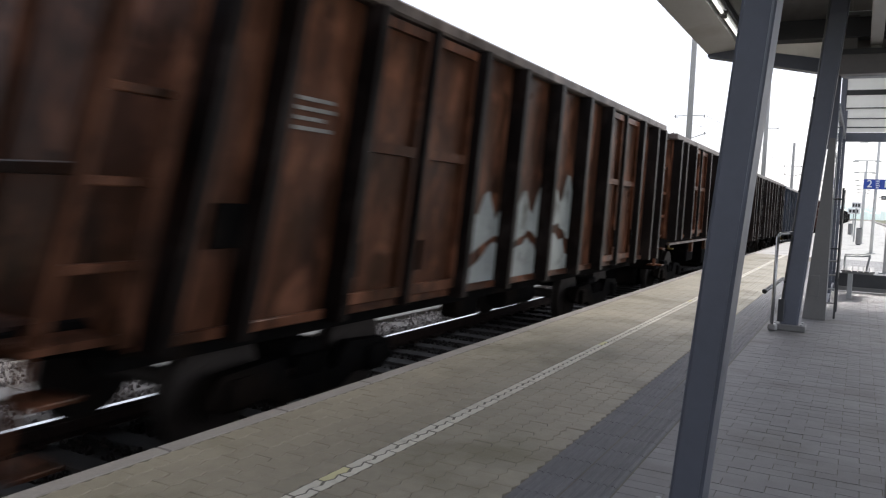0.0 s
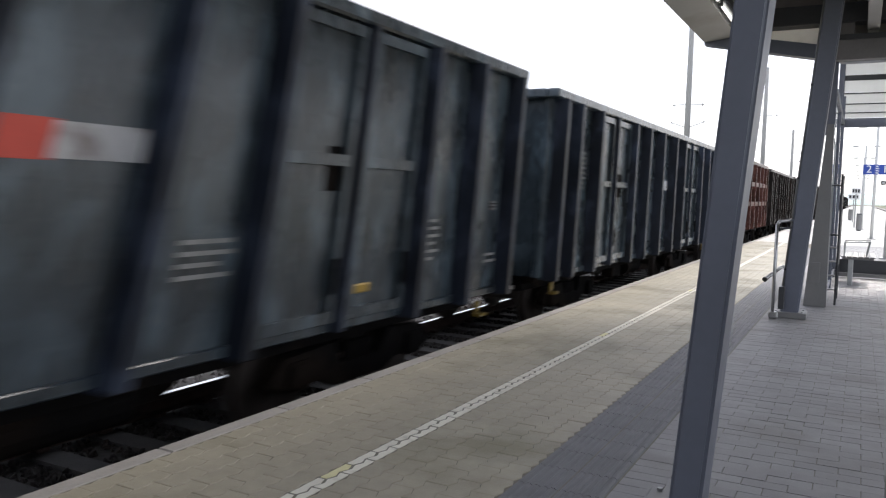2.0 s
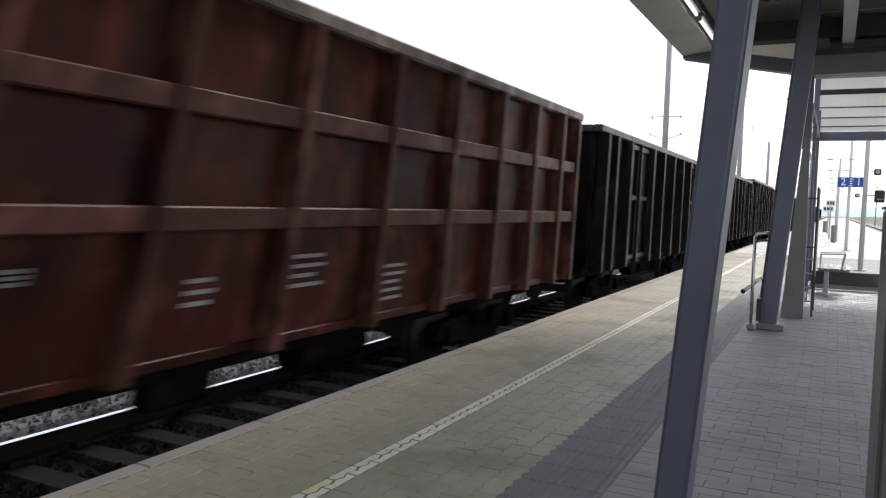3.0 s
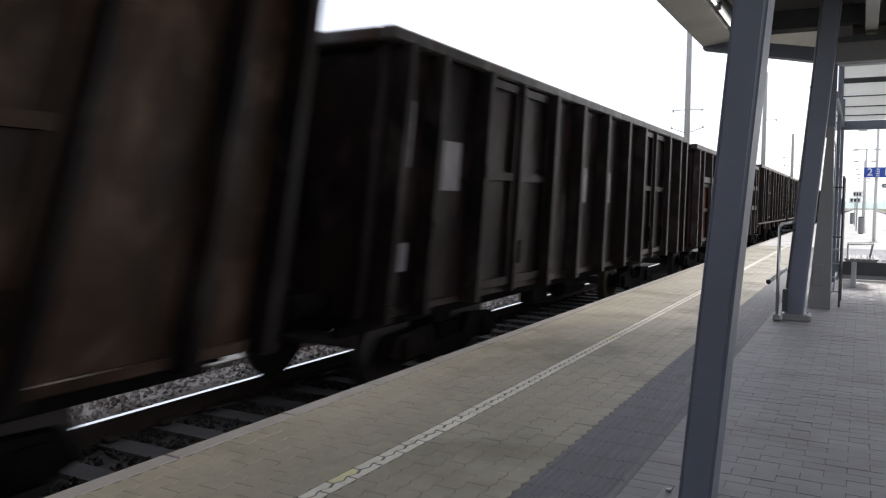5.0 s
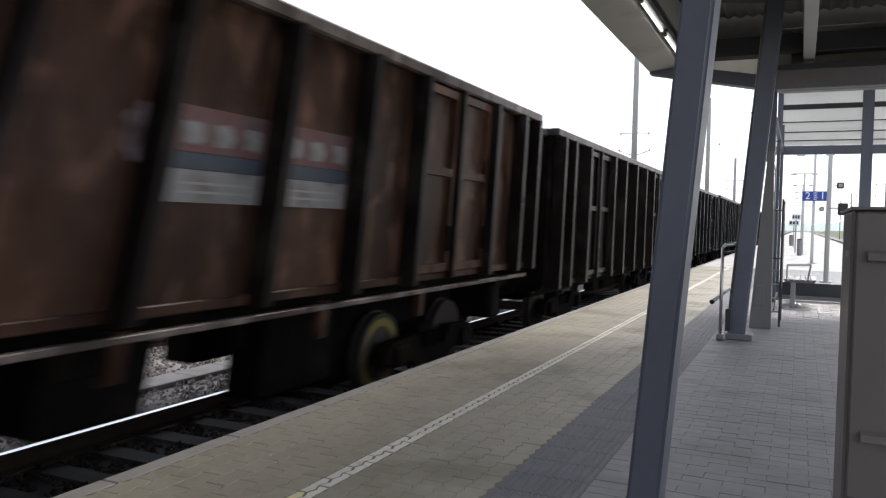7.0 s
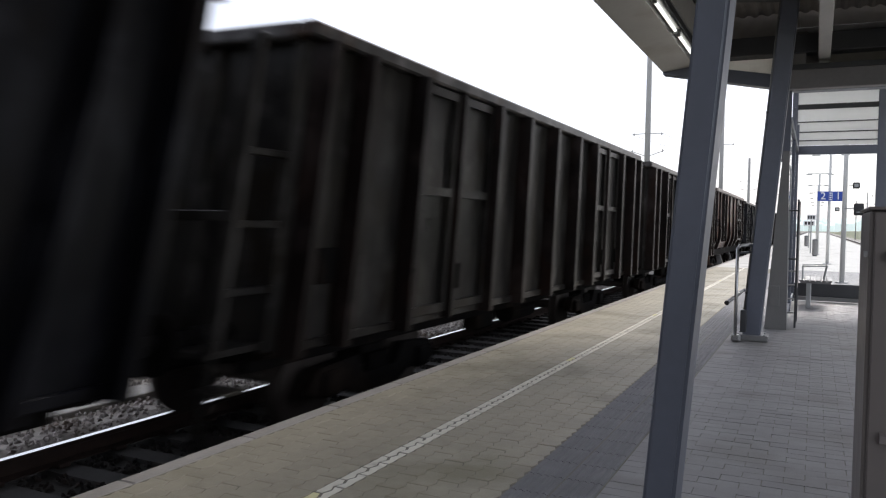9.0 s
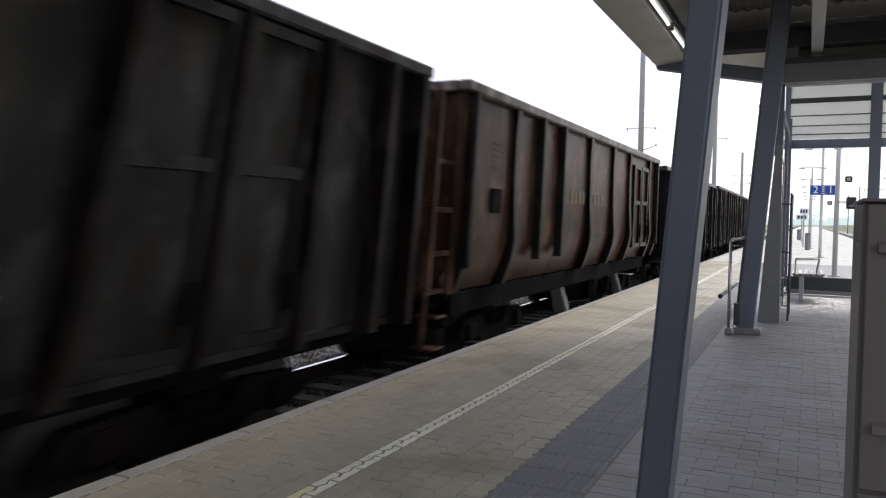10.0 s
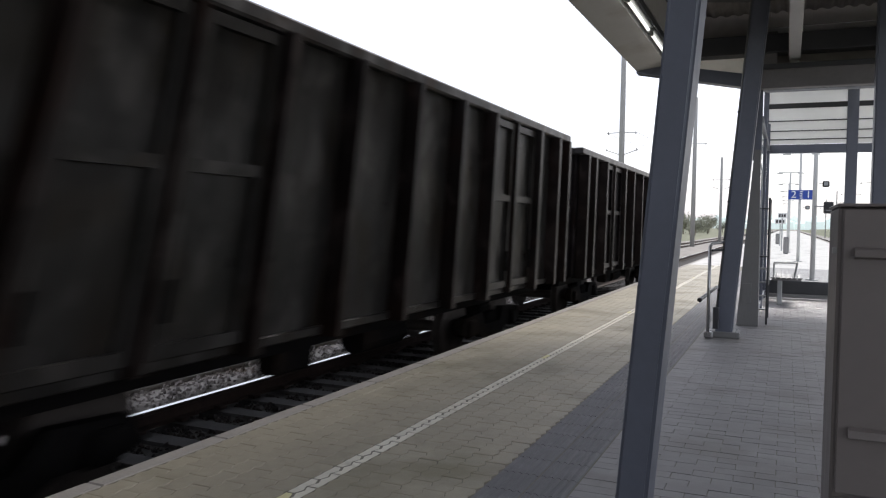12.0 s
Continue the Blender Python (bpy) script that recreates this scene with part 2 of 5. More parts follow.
W_BROWN = wagon_mat("rust_brown_wagon_paint", (0.0860, 0.0360, 0.0205), (0.0390, 0.0200, 0.0145))
W_BROWN2 = wagon_mat("faded_brown_wagon_paint", (0.0520, 0.0270, 0.0185), (0.0255, 0.0150, 0.0115))
W_DARK = wagon_mat("soot_dark_wagon_paint", (0.0066, 0.0052, 0.0055), (0.0110, 0.0085, 0.0080), 0.58, rust=(0.012, 0.0075, 0.0055))
W_DARKG = wagon_mat("dark_greenish_wagon_paint", (0.0165, 0.0155, 0.0148), (0.0290, 0.0262, 0.0220), 0.54, rust=(0.014, 0.010, 0.0065))
W_NAVY = wagon_mat("dark_slate_wagon_paint", (0.0040, 0.0041, 0.0055), (0.0062, 0.0060, 0.0074), 0.58, rust=(0.0075, 0.0058, 0.0055))
W_GREY = wagon_mat("bleached_grey_wagon_paint", (0.0480, 0.0455, 0.0400), (0.0720, 0.0660, 0.0565), 0.54, rust=(0.014, 0.010, 0.0065))
# shade on the posts' flanks is put into this darker paint
W_POST = wagon_mat("shaded_post_paint", (0.0085, 0.0060, 0.0055), (0.0050, 0.0040, 0.0040), 0.55, rust=(0.014, 0.007, 0.005))
W_BLUE = wagon_mat("blue_grey_wagon_paint", (0.0310, 0.0430, 0.0530), (0.0205, 0.0285, 0.0350), 0.57, 0.28, rust=(0.0240, 0.0270, 0.0290), spec=0.5)
# blue darkened to paint in the shaded flanks of the posts
W_BLUEPOST = wagon_mat("shaded_blue_post_paint", (0.0120, 0.0165, 0.0270), (0.0085, 0.0110, 0.0170), 0.55, 0.45, rust=(0.0100, 0.0110, 0.0150), spec=0.2)
W_REDPOST = wagon_mat("pinkish_post_paint", (0.0540, 0.0220, 0.0180), (0.0350, 0.0170, 0.0150), 0.55)
W_RED = wagon_mat("red_oxide_wagon_paint", (0.0400, 0.0092, 0.0062), (0.0200, 0.0078, 0.0064), 0.52)
W_MPOST = wagon_mat("greyish_maroon_post_paint", (0.0185, 0.0135, 0.0138), (0.0120, 0.0090, 0.0092), 0.55)
W_MAROON = wagon_mat("dark_maroon_wagon_paint", (0.0085, 0.0048, 0.0049), (0.0052, 0.0039, 0.0042), 0.55, rust=(0.016, 0.008, 0.006))
W_OLIVE = wagon_mat("olive_brown_wagon_paint", (0.0300, 0.0185, 0.0130), (0.0165, 0.0115, 0.0090), 0.55)
W_PANEL = wagon_mat("lighter_panel_paint", (0.0190, 0.0150, 0.0150), (0.0140, 0.0110, 0.0110), 0.55)
W_FIELD = wagon_mat("dark_red_field_paint", (0.0300, 0.0110, 0.0085), (0.0200, 0.0090, 0.0075), 0.55)
# top rails and ledges, paler than the wagon sides
W_PALERAIL = wagon_mat("pale_rail_paint", (0.1000, 0.0830, 0.0760), (0.0600, 0.0480, 0.0430), 0.55)
W_GREYRAIL = wagon_mat("grey_top_rail_paint", (0.0420, 0.0400, 0.0400), (0.0250, 0.0235, 0.0230), 0.55)
W_ORANGE = wagon_mat("orange_door_paint", (0.058, 0.017, 0.009), (0.034, 0.013, 0.009), 0.58)
M_YSTRIPE = mat("ochre_stripe", (0.085, 0.032, 0.010), 0.7, var=0.25, scale=4, bump=0.0)


# ---------------------------------------------------------------- mesh helpers
def box(bm, x0, x1, y0, y1, z0, z1, b=0.0):
    vs = [bm.verts.new((x, y, z)) for x in (x0, x1) for y in (y0, y1) for z in (z0, z1)]
    fs = [bm.faces.new([vs[i] for i in q]) for q in
          ((0, 1, 3, 2), (4, 6, 7, 5), (0, 4, 5, 1), (2, 3, 7, 6), (0, 2, 6, 4), (1, 5, 7, 3))]
    if b:
        bmesh.ops.bevel(bm, geom=list({e for f in fs for e in f.edges}), offset=b, segments=1, affect="EDGES")
    return bm


def prism(bm, pts, axis, a, b):
    """Extrude the outline pts (two coordinates each) along axis from a to b."""
    def at(p, q):
        return {"x": (q, p[0], p[1]), "y": (p[0], q, p[1]), "z": (p[0], p[1], q)}[axis]
    lo, hi = [bm.verts.new(at(p, a)) for p in pts], [bm.verts.new(at(p, b)) for p in pts]
    k = len(pts)
    bm.faces.new(lo)
    bm.faces.new(hi[::-1])
    for i in range(k):
        bm.faces.new((lo[i], hi[i], hi[(i + 1) % k], lo[(i + 1) % k]))
    bmesh.ops.recalc_face_normals(bm, faces=bm.faces[:])
    return bm


def rod(bm, p, q, r, r2=None, seg=10):
    p, q = Vector(p), Vector(q)
    turn = (q - p).to_track_quat("Z", "Y").to_matrix().to_4x4()
    m = Matrix.Translation((p + q) / 2) @ turn
    bmesh.ops.create_cone(bm, cap_ends=True, segments=seg, radius1=r, radius2=r if r2 is None else r2, depth=(q - p).length, matrix=m)
    return bm


def bent(bm, pts, r, seg=8):
    for p, q in zip(pts, pts[1:]):
        rod(bm, p, q, r, seg=seg)
    for p in pts[1:-1]:
        bmesh.ops.create_uvsphere(bm, u_segments=seg, v_segments=6, radius=r, matrix=Matrix.Translation(p))
    return bm


def mesh_of(name, bm, material, smooth=False):
    me = bpy.data.meshes.new(name)
    bm.to_mesh(me)
    bm.free()
    me.materials.append(material)
    if smooth:
        for f in me.polygons:
            f.use_smooth = True
    return me


def part(name, bm, material, parent=None, label="", at=None, smooth=False):
    me = bm if isinstance(bm, bpy.types.Mesh) else mesh_of(name, bm, material, smooth)
    ob = new(name, me)
    ob.parent = parent
    if at is not None:
        ob.matrix_basis = at if isinstance(at, Matrix) else Matrix.Translation(at)
    return tagged(ob, label)


def thing(name, label, category, group="", kind="", at=None):
    ob = new(name)
    ob.empty_display_size = 0.2
    if at is not None:
        ob.matrix_basis = at if isinstance(at, Matrix) else Matrix.Translation(at)
    return tagged(ob, label, category, group, kind)


def nb():
    return bmesh.new()


def raw(name, verts, faces, material, parent=None):
    me = bpy.data.meshes.new(name)
    me.from_pydata(verts, [], faces)
    me.materials.append(material)
    me.update()
    ob = new(name, me)
    ob.parent = parent
    return ob


# ---------------------------------------------------------------- the setting
EDGE, EDGE_R = -3.38, 3.95           # the platform's two edges
RAIL_Z = -0.55
TRACK, TRACK_R, TRACK_L = -5.12, 5.66, -10.1


def ground():
    g = part("ground", box(nb(), -900, 900, -300, 2500, -1.6, -1.02), M_GRASS)
    tagged(g, "flat trackside land with dull green grass", "ground", kind="structure")
    # the near bed gets the shade-darkened colour, the other two stay pale
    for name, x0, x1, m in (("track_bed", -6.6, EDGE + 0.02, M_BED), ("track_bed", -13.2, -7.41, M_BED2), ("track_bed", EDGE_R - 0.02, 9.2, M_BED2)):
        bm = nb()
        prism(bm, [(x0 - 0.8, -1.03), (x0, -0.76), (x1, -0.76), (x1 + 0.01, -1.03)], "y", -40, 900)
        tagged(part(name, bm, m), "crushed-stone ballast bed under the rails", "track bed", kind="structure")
    p = part("platform", box(nb(), EDGE + 0.05, EDGE_R - 0.05, -40, 400, -1.05, -0.075), M_CONC)
    tagged(p, "long island platform body of grey concrete", "platform", kind="structure")
    f = part("pavement", box(nb(), EDGE + 0.12, EDGE_R - 0.12, 30, 400, -0.074, -0.002), M_FAR, p)
    j = part("joint_bed", box(nb(), EDGE + 0.12, EDGE_R - 0.12, -12, 30, -0.074, -0.005), M_JOINT, p)
    return p


platform = ground()

COPING = mesh_of("kerb_stone", box(nb(), 0, 0.12, 0.004, 0.996, -0.2, 0, 0.008), M_CONC)
for i in range(-10, 70):
    part("kerb_stone", COPING, None, platform, at=(EDGE, i, 0.0))
for i in range(-10, 60):
    part("kerb_stone", COPING, None, platform, at=(EDGE_R - 0.12, i, 0.0))


def track(cx, group, near):
    """Two rails on concrete sleepers."""
    t = thing("railway_track", "straight railway track, polished rails on concrete sleepers in ballast", "railway track", group, "structure")
    prof = [(-0.075, -0.172), (0.075, -0.172), (0.075, -0.16), (0.012, -0.14), (0.010, -0.05), (0.036, -0.035), (0.036, -0.003),
            (-0.036, -0.003), (-0.036, -0.035), (-0.010, -0.05), (-0.012, -0.14), (-0.075, -0.16)]
    for s in (-1, 1):
        x = cx + s * 0.7525
        r = part("rail", prism(nb(), [(x + a, RAIL_Z + b) for a, b in prof], "y", -40, 600), M_RAIL, t)
        part("rail_head", box(nb(), x - 0.030, x + 0.030, -40, 600, RAIL_Z - 0.004, RAIL_Z), M_RAILTOP, r, "shiny worn running surface")
    bm = nb()
    prism(bm, [(-0.15, -0.2), (0.15, -0.2), (0.12, 0.0), (-0.12, 0.0)], "x", -1.3, 1.3)
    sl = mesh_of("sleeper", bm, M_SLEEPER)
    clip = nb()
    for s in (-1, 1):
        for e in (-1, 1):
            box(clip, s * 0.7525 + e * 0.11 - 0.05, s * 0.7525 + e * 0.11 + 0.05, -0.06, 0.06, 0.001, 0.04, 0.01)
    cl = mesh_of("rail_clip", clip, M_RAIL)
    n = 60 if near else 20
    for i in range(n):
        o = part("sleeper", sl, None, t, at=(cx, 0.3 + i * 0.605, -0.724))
        if near and i < 40:
            part("rail_clip", cl, None, o)
    return t


# unseen wall added behind the camera to keep light off the wagons
w = part("wall_south", box(nb(), -2.9, 3.4, -19.6, -19.2, 0.001, 4.9), M_CONC)
tagged(w, "plain unseen concrete wall added to block light from behind", "wall", kind="structure")

track(TRACK, "tracks beside the platform", True)
track(TRACK_R, "tracks beside the platform", False)
track(TRACK_L, "tracks beside the platform", False)


def ballast():
    """Loose stones between and beside the rails."""
    rng = np.random.default_rng(4)
    base = np.array([(1, 0, -0.3), (-0.5, 0.87, -0.3), (-0.5, -0.87, -0.3), (0.35, 0.35, 0.75), (-0.45, -0.1, 0.7), (0.2, -0.6, 0.6)])
    tri = np.array([(0, 1, 3), (1, 4, 3), (1, 2, 4), (2, 5, 4), (2, 0, 5), (0, 3, 5), (3, 4, 5)])
    n = 30000
    xs = rng.uniform(-9.2, EDGE - 0.06, n)
    ys = 1.2 + 33 * rng.random(n) ** 1.5
    keep = (np.abs(np.abs(xs - TRACK) - 0.7525) > 0.09) & ~((np.abs(xs - TRACK) < 1.3) & (np.abs(((ys - 0.3) / 0.605 + 0.5) % 1 - 0.5) * 0.605 < 0.13))
    xs, ys = xs[keep], ys[keep]
    n = len(xs)
    size = rng.uniform(0.018, 0.042, (n, 1, 1))
    ang = rng.uniform(0, 6.283, n)
    c, s = np.cos(ang)[:, None], np.sin(ang)[:, None]
    pts = base[None] * size * rng.uniform(0.6, 1.3, (n, 6, 3))
    px, py = pts[..., 0] * c - pts[..., 1] * s, pts[..., 0] * s + pts[..., 1] * c
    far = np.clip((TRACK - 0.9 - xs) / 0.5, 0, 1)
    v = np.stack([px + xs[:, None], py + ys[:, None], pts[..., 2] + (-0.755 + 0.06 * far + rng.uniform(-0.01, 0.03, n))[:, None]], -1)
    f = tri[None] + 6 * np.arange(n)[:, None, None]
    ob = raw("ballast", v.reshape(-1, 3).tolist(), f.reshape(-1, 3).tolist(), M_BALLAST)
    # stones under the train take the colour with the shade painted in
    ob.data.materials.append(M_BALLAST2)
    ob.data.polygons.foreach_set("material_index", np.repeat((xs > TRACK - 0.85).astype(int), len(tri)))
    tagged(ob, "loose grey-brown crushed track ballast", "ballast", kind="stuff")
    h = part("ballast_shoulder", prism(nb(), [(-9.3, -0.77), (-9.0, -0.70), (TRACK - 1.45, -0.70), (TRACK - 1.32, -0.77)], "y", -20, 200), M_BED2)
    tagged(h, "raised bank of ballast between the tracks", "ballast", kind="structure")


ballast()


def cable_trough():
    """Concrete duct with single lids, let into the ballast between the tracks."""
    t = thing("cable_trough", "pale concrete cable duct with separate lids in the ballast", "cable duct", kind="structure")
    part("duct", box(nb(), -7.42, -7.02, -10, 60, -0.80, -0.682), M_CONC, t)
    lid = mesh_of("lid", box(nb(), -0.215, 0.215, 0.006, 0.744, -0.68, -0.63, 0.01), M_LID)
    for i in range(60):
        part("lid", lid, None, t, at=pose(-7.22, -8 + i * 0.75, (0, 0.004, 0.002)[i % 3], 0, (0.4, -0.3, 0.0)[i % 3], (0.3, -0.4, 0.1)[i % 3]))


cable_trough()


# ---------------------------------------------------------------- canopy
def canopy():
    """Platform roof: leaning columns are things of their own; here soffit, edge girders, beams and end fascia."""
    c = thing("platform_canopy", "grey steel platform canopy with corrugated soffit and boxed edge", "canopy")
    # the unseen run behind the camera is added to block sky light
    y0, y1 = -19.0, 12.5
    n = 96
    x0, x1 = -1.72, 2.3
    prof = []
    for i in range(n + 1):
        x = x0 + (x1 - x0) * i / n
        prof.append((x, 4.50 + (0.03 if i % 4 in (1, 2) else 0.0)))
    part("soffit", prism(nb(), prof + [(x1, 4.7), (x0, 4.7)], "y", y0, y1 - 0.25), M_SOFFIT, c, "corrugated sheet-metal underside")
    # boxed outer edges
    part("edge_girder", prism(nb(), [(-2.2, 3.80), (-1.74, 3.86), (-1.70, 4.06), (-1.70, 4.7), (-2.26, 4.7), (-2.26, 3.9)], "y", y0, y1), M_FASCIA, c)
    part("edge_girder", prism(nb(), [(2.3, 4.0), (2.8, 3.9), (2.85, 4.7), (2.3, 4.7)], "y", y0, y1), M_FASCIA, c)
    part("lamp_rail", box(nb(), -1.70, -1.58, y0, y1 - 0.3, 3.90, 4.0, 0.01), M_DARK, c)
    part("gutter_panel", box(nb(), -1.70, -1.60, y0, y1 - 0.3, 4.05, 4.49), M_FASCIA, c)
    # end fascia, falling towards the middle
    e = part("end_fascia", prism(nb(), [(-2.2, 3.95), (-0.3, 3.61), (-0.3, 3.98), (-2.2, 3.98)], "y", y1 - 0.18, y1 - 0.02), M_BEIGE, c, "beige end panel")
    part("end_wall", prism(nb(), [(-2.2, 3.982), (-0.3, 3.982), (-0.3, 4.68), (-2.2, 4.68)], "y", y1 - 0.18, y1 - 0.02), M_SOFFIT, c, "grey-brown metal sheet")
    part("end_fascia", prism(nb(), [(-0.298, 3.61), (1.2, 3.61), (2.7, 3.85), (2.7, 4.68), (-0.298, 4.68)], "y", y1 - 0.18, y1 - 0.02), M_SOFFIT, c, "grey-brown end panel")
    part("trim", prism(nb(), [(-2.2, 3.77), (-0.3, 3.41), (1.2, 3.41), (2.7, 3.66), (2.7, 3.849), (1.2, 3.609), (-0.3, 3.609), (-2.2, 3.949)], "y", y1 - 0.22, y1), M_STEEL, e)
    part("cross_beam", prism(nb(), [(-1.59, 4.46), (-0.55, 4.36), (2.3, 4.36), (2.3, 4.49), (-1.59, 4.49)], "y", 10.82, 11.0), M_DARK, c)
    for y in (-18.1, -10.9, -3.7, 3.5):
        part("cross_beam", prism(nb(), [(-1.59, 4.36), (-0.6, 4.16), (1.4, 4.16), (2.3, 4.3), (2.3, 4.49), (-1.59, 4.49)], "y", y - 0.09, y + 0.09), M_DARK, c)
    part("end_beam", box(nb(), -1.59, 2.3, 11.95, 12.25, 3.89, 4.15, 0.01), M_DARK, c)
    for y in (-1.3, 1.1, 5.9):
        part("purlin", box(nb(), -1.59, 2.3, y - 0.06, y + 0.06, 4.30, 4.49, 0.008), M_DARK, c)
    part("long_beam", box(nb(), -0.05, 0.10, y0, 12.15, 3.80, 4.15, 0.01), M_FASCIA, c)
    part("long_beam", box(nb(), 1.3, 1.45, y0, 12.15, 3.80, 4.15, 0.01), M_FASCIA, c)
    return c


canopy()


def tube_lamp(y):
    t = thing("tube_lamp", "slim fluorescent tube lamp under the canopy edge", "lamp", "tube lamps along the canopy", at=(-1.64, y, 3.86))
    part("housing", box(nb(), -0.05, 0.05, -0.72, 0.72, 0.0, 0.04, 0.008), M_GALV, t)
    part("tube", rod(nb(), (0, -0.68, -0.02), (0, 0.68, -0.02), 0.018), M_TUBE, t, "glowing white glass tube", smooth=True)
    for s in (-1, 1):
        part("end_cap", box(nb(), -0.03, 0.03, s * 0.70 - 0.02, s * 0.70 + 0.02, -0.05, 0.0, 0.006), M_GALV, t)
    return t


first = tube_lamp(10.8)
for y in (9.2, 7.6, 6.0, 4.4, 2.8):
    copy_thing(first, Matrix.Translation((-1.64, y, 3.86)))


def column(x, y, lean, w=0.08, d=0.08, top=4.16, cable=False):
    """A square box column that leans to the right as it rises, on a steel foot."""
    c = thing("canopy_column", "leaning blue-grey square steel column on a bolted foot", "column", "canopy columns", at=(x, y, 0))
    dx = math.tan(radians(lean)) * top
    bm = nb()
    lo = [bm.verts.new((sx * w, sy * d, 0.06)) for sx, sy in ((-1, -1), (1, -1), (1, 1), (-1, 1))]
    hi = [bm.verts.new((dx + sx * w, sy * d, top)) for sx, sy in ((-1, -1), (1, -1), (1, 1), (-1, 1))]
    bm.faces.new(lo[::-1]), bm.faces.new(hi)
    for i in range(4):
        bm.faces.new((lo[i], lo[(i + 1) % 4], hi[(i + 1) % 4], hi[i]))
    bmesh.ops.bevel(bm, geom=[e for e in bm.edges if abs(e.verts[0].co.z - e.verts[1].co.z) > 1], offset=0.016, segments=3, affect="EDGES")
    part("shaft", bm, M_STEEL, c)
    part("foot", box(nb(), -0.20, 0.20, -0.16, 0.16, 0.0, 0.075, 0.01), M_STEEL2, c, "grey steel base plate")
    for sx in (-1, 1):
        for sy in (-1, 1):
            part("bolt", rod(nb(), (sx * 0.15, sy * 0.12, 0.07), (sx * 0.15, sy * 0.12, 0.09), 0.014, seg=6), M_GALV, c)
    part("head_plate", box(nb(), dx - w - 0.02, dx + w + 0.02, -d - 0.02, d + 0.02, top - 0.03, top - 0.002, 0.005), M_STEEL, c)
    # thin cable conduit clipped to the flank
    if not cable:
        return c
    ca = part("conduit", rod(nb(), (-w - 0.015, 0.0, 0.1), (dx - w - 0.015, 0.0, top), 0.013, seg=8), M_STEEL2, c)
    for z in (0.6, 1.75, 2.9):
        xx = z * math.tan(radians(lean)) - w - 0.015
        part("clip", box(nb(), xx - 0.02, xx + 0.025, -0.02, 0.02, z - 0.012, z + 0.012), M_DARK, ca)
    return c


column(-0.603, 3.54, 4.33, 0.069, 0.12)
column(-0.708, 10.7, 4.4, 0.104, 0.115, 4.49, True)
column(1.02, 10.7, 0.0, 0.104, 0.115, 4.49)
for y in (-3.66, -10.86, -18.06):
    column(-0.603, y, 4.33, 0.069, 0.12)


# ---------------------------------------------------------------- waiting shelter
def shelter():
    s = thing("waiting_shelter", "glazed waiting shelter with dark steel frame and white glass louvres", "shelter")
    # tapered steel fin at the near corner, with a small hatch
    fin = part("corner_fin", prism(nb(), [(-0.63, 0.0), (-0.34, 0.0), (-0.375, 2.53), (-0.455, 2.53)], "y", 12.0, 12.22), M_STEEL2, s, "grey tapered sheet-steel corner post")
    part("hatch", box(nb(), -0.57, -0.44, 11.988, 12.0, 0.33, 0.62, 0.004), M_STEEL2, fin)
    part("lintel", box(nb(), -0.56, 3.0, 12.02, 12.2, 3.40, 3.69, 0.01), M_LINTEL, s)
    part("lintel_trim", box(nb(), -0.57, 3.0, 11.97, 12.018, 3.66, 3.73, 0.004), M_DARK, s)
    part("hanger", box(nb(), -0.04, 0.09, 12.16, 12.19, 3.70, 4.1, 0.004), M_FASCIA, s, "pale upright above the lintel")
    part("upright", box(nb(), -0.50, -0.37, 12.23, 12.33, 2.4, 3.6, 0.006), M_STEEL, s)
    part("upper_post", box(nb(), -0.50, -0.20, 12.04, 12.18, 3.735, 4.2, 0.008), M_LINTEL, s)
    # far glazed wall
    Y = 17.1
    for x in (-0.50, 1.01, 2.6):
        part("mullion", box(nb(), x, x + 0.2 if x > 0 else x + 0.1, Y, Y + 0.12, 0.0, 4.2, 0.008), M_STEEL, s)
    for x0, x1 in ((-0.40, 1.01), (1.21, 2.6)):
        part("plinth", box(nb(), x0, x1, Y + 0.02, Y + 0.11, 0.10, 0.36, 0.006), M_DARK, s)
        part("sill", box(nb(), x0, x1, Y - 0.02, Y + 0.12, 0.02, 0.098, 0.006), M_STEEL2, s)
        part("transom", box(nb(), x0, x1, Y + 0.0, Y + 0.12, 2.92, 3.09, 0.006), M_STEEL, s)
        w = part("window", box(nb(), x0, x1, Y + 0.05, Y + 0.058, 0.362, 2.918), M_GLASS, s, "clear glass pane")
        w.visible_shadow = False
        # translucent louvres above
        z = 3.10
        for h, gap in ((0.085, 0.02), (0.15, 0.02), (0.18, 0.02), (0.24, 0.10), (0.26, 0.02)):
            part("louvre", box(nb(), x0, x1, Y + 0.05, Y + 0.062, z, z + h), M_FROST, s, "white translucent glass strip")
            part("glazing_bar", box(nb(), x0, x1, Y + 0.03, Y + 0.08, z + h + 0.001, z + h + gap - 0.001), M_DARK, s)
            z += h + gap
        part("transom", box(nb(), x0, x1, Y + 0.0, Y + 0.12, z, z + 0.15, 0.006), M_STEEL, s)
    # glazed flank
    for y in (14.6, 17.0):
        part("post", box(nb(), -0.42, -0.36, y - 0.03, y + 0.03, 0.0, 3.5, 0.004), M_STEEL, s)
    part("bottom_rail", box(nb(), -0.41, -0.37, 12.23, 17.0, 0.08, 0.16, 0.004), M_STEEL, s)
    part("top_rail", box(nb(), -0.42, -0.36, 12.34, 17.1, 2.95, 3.05, 0.004), M_STEEL, s)
    g = part("window", box(nb(), -0.396, -0.388, 12.25, 17.0, 0.162, 2.94), M_GLASS, s, "clear glass pane")
    g.visible_shadow = False
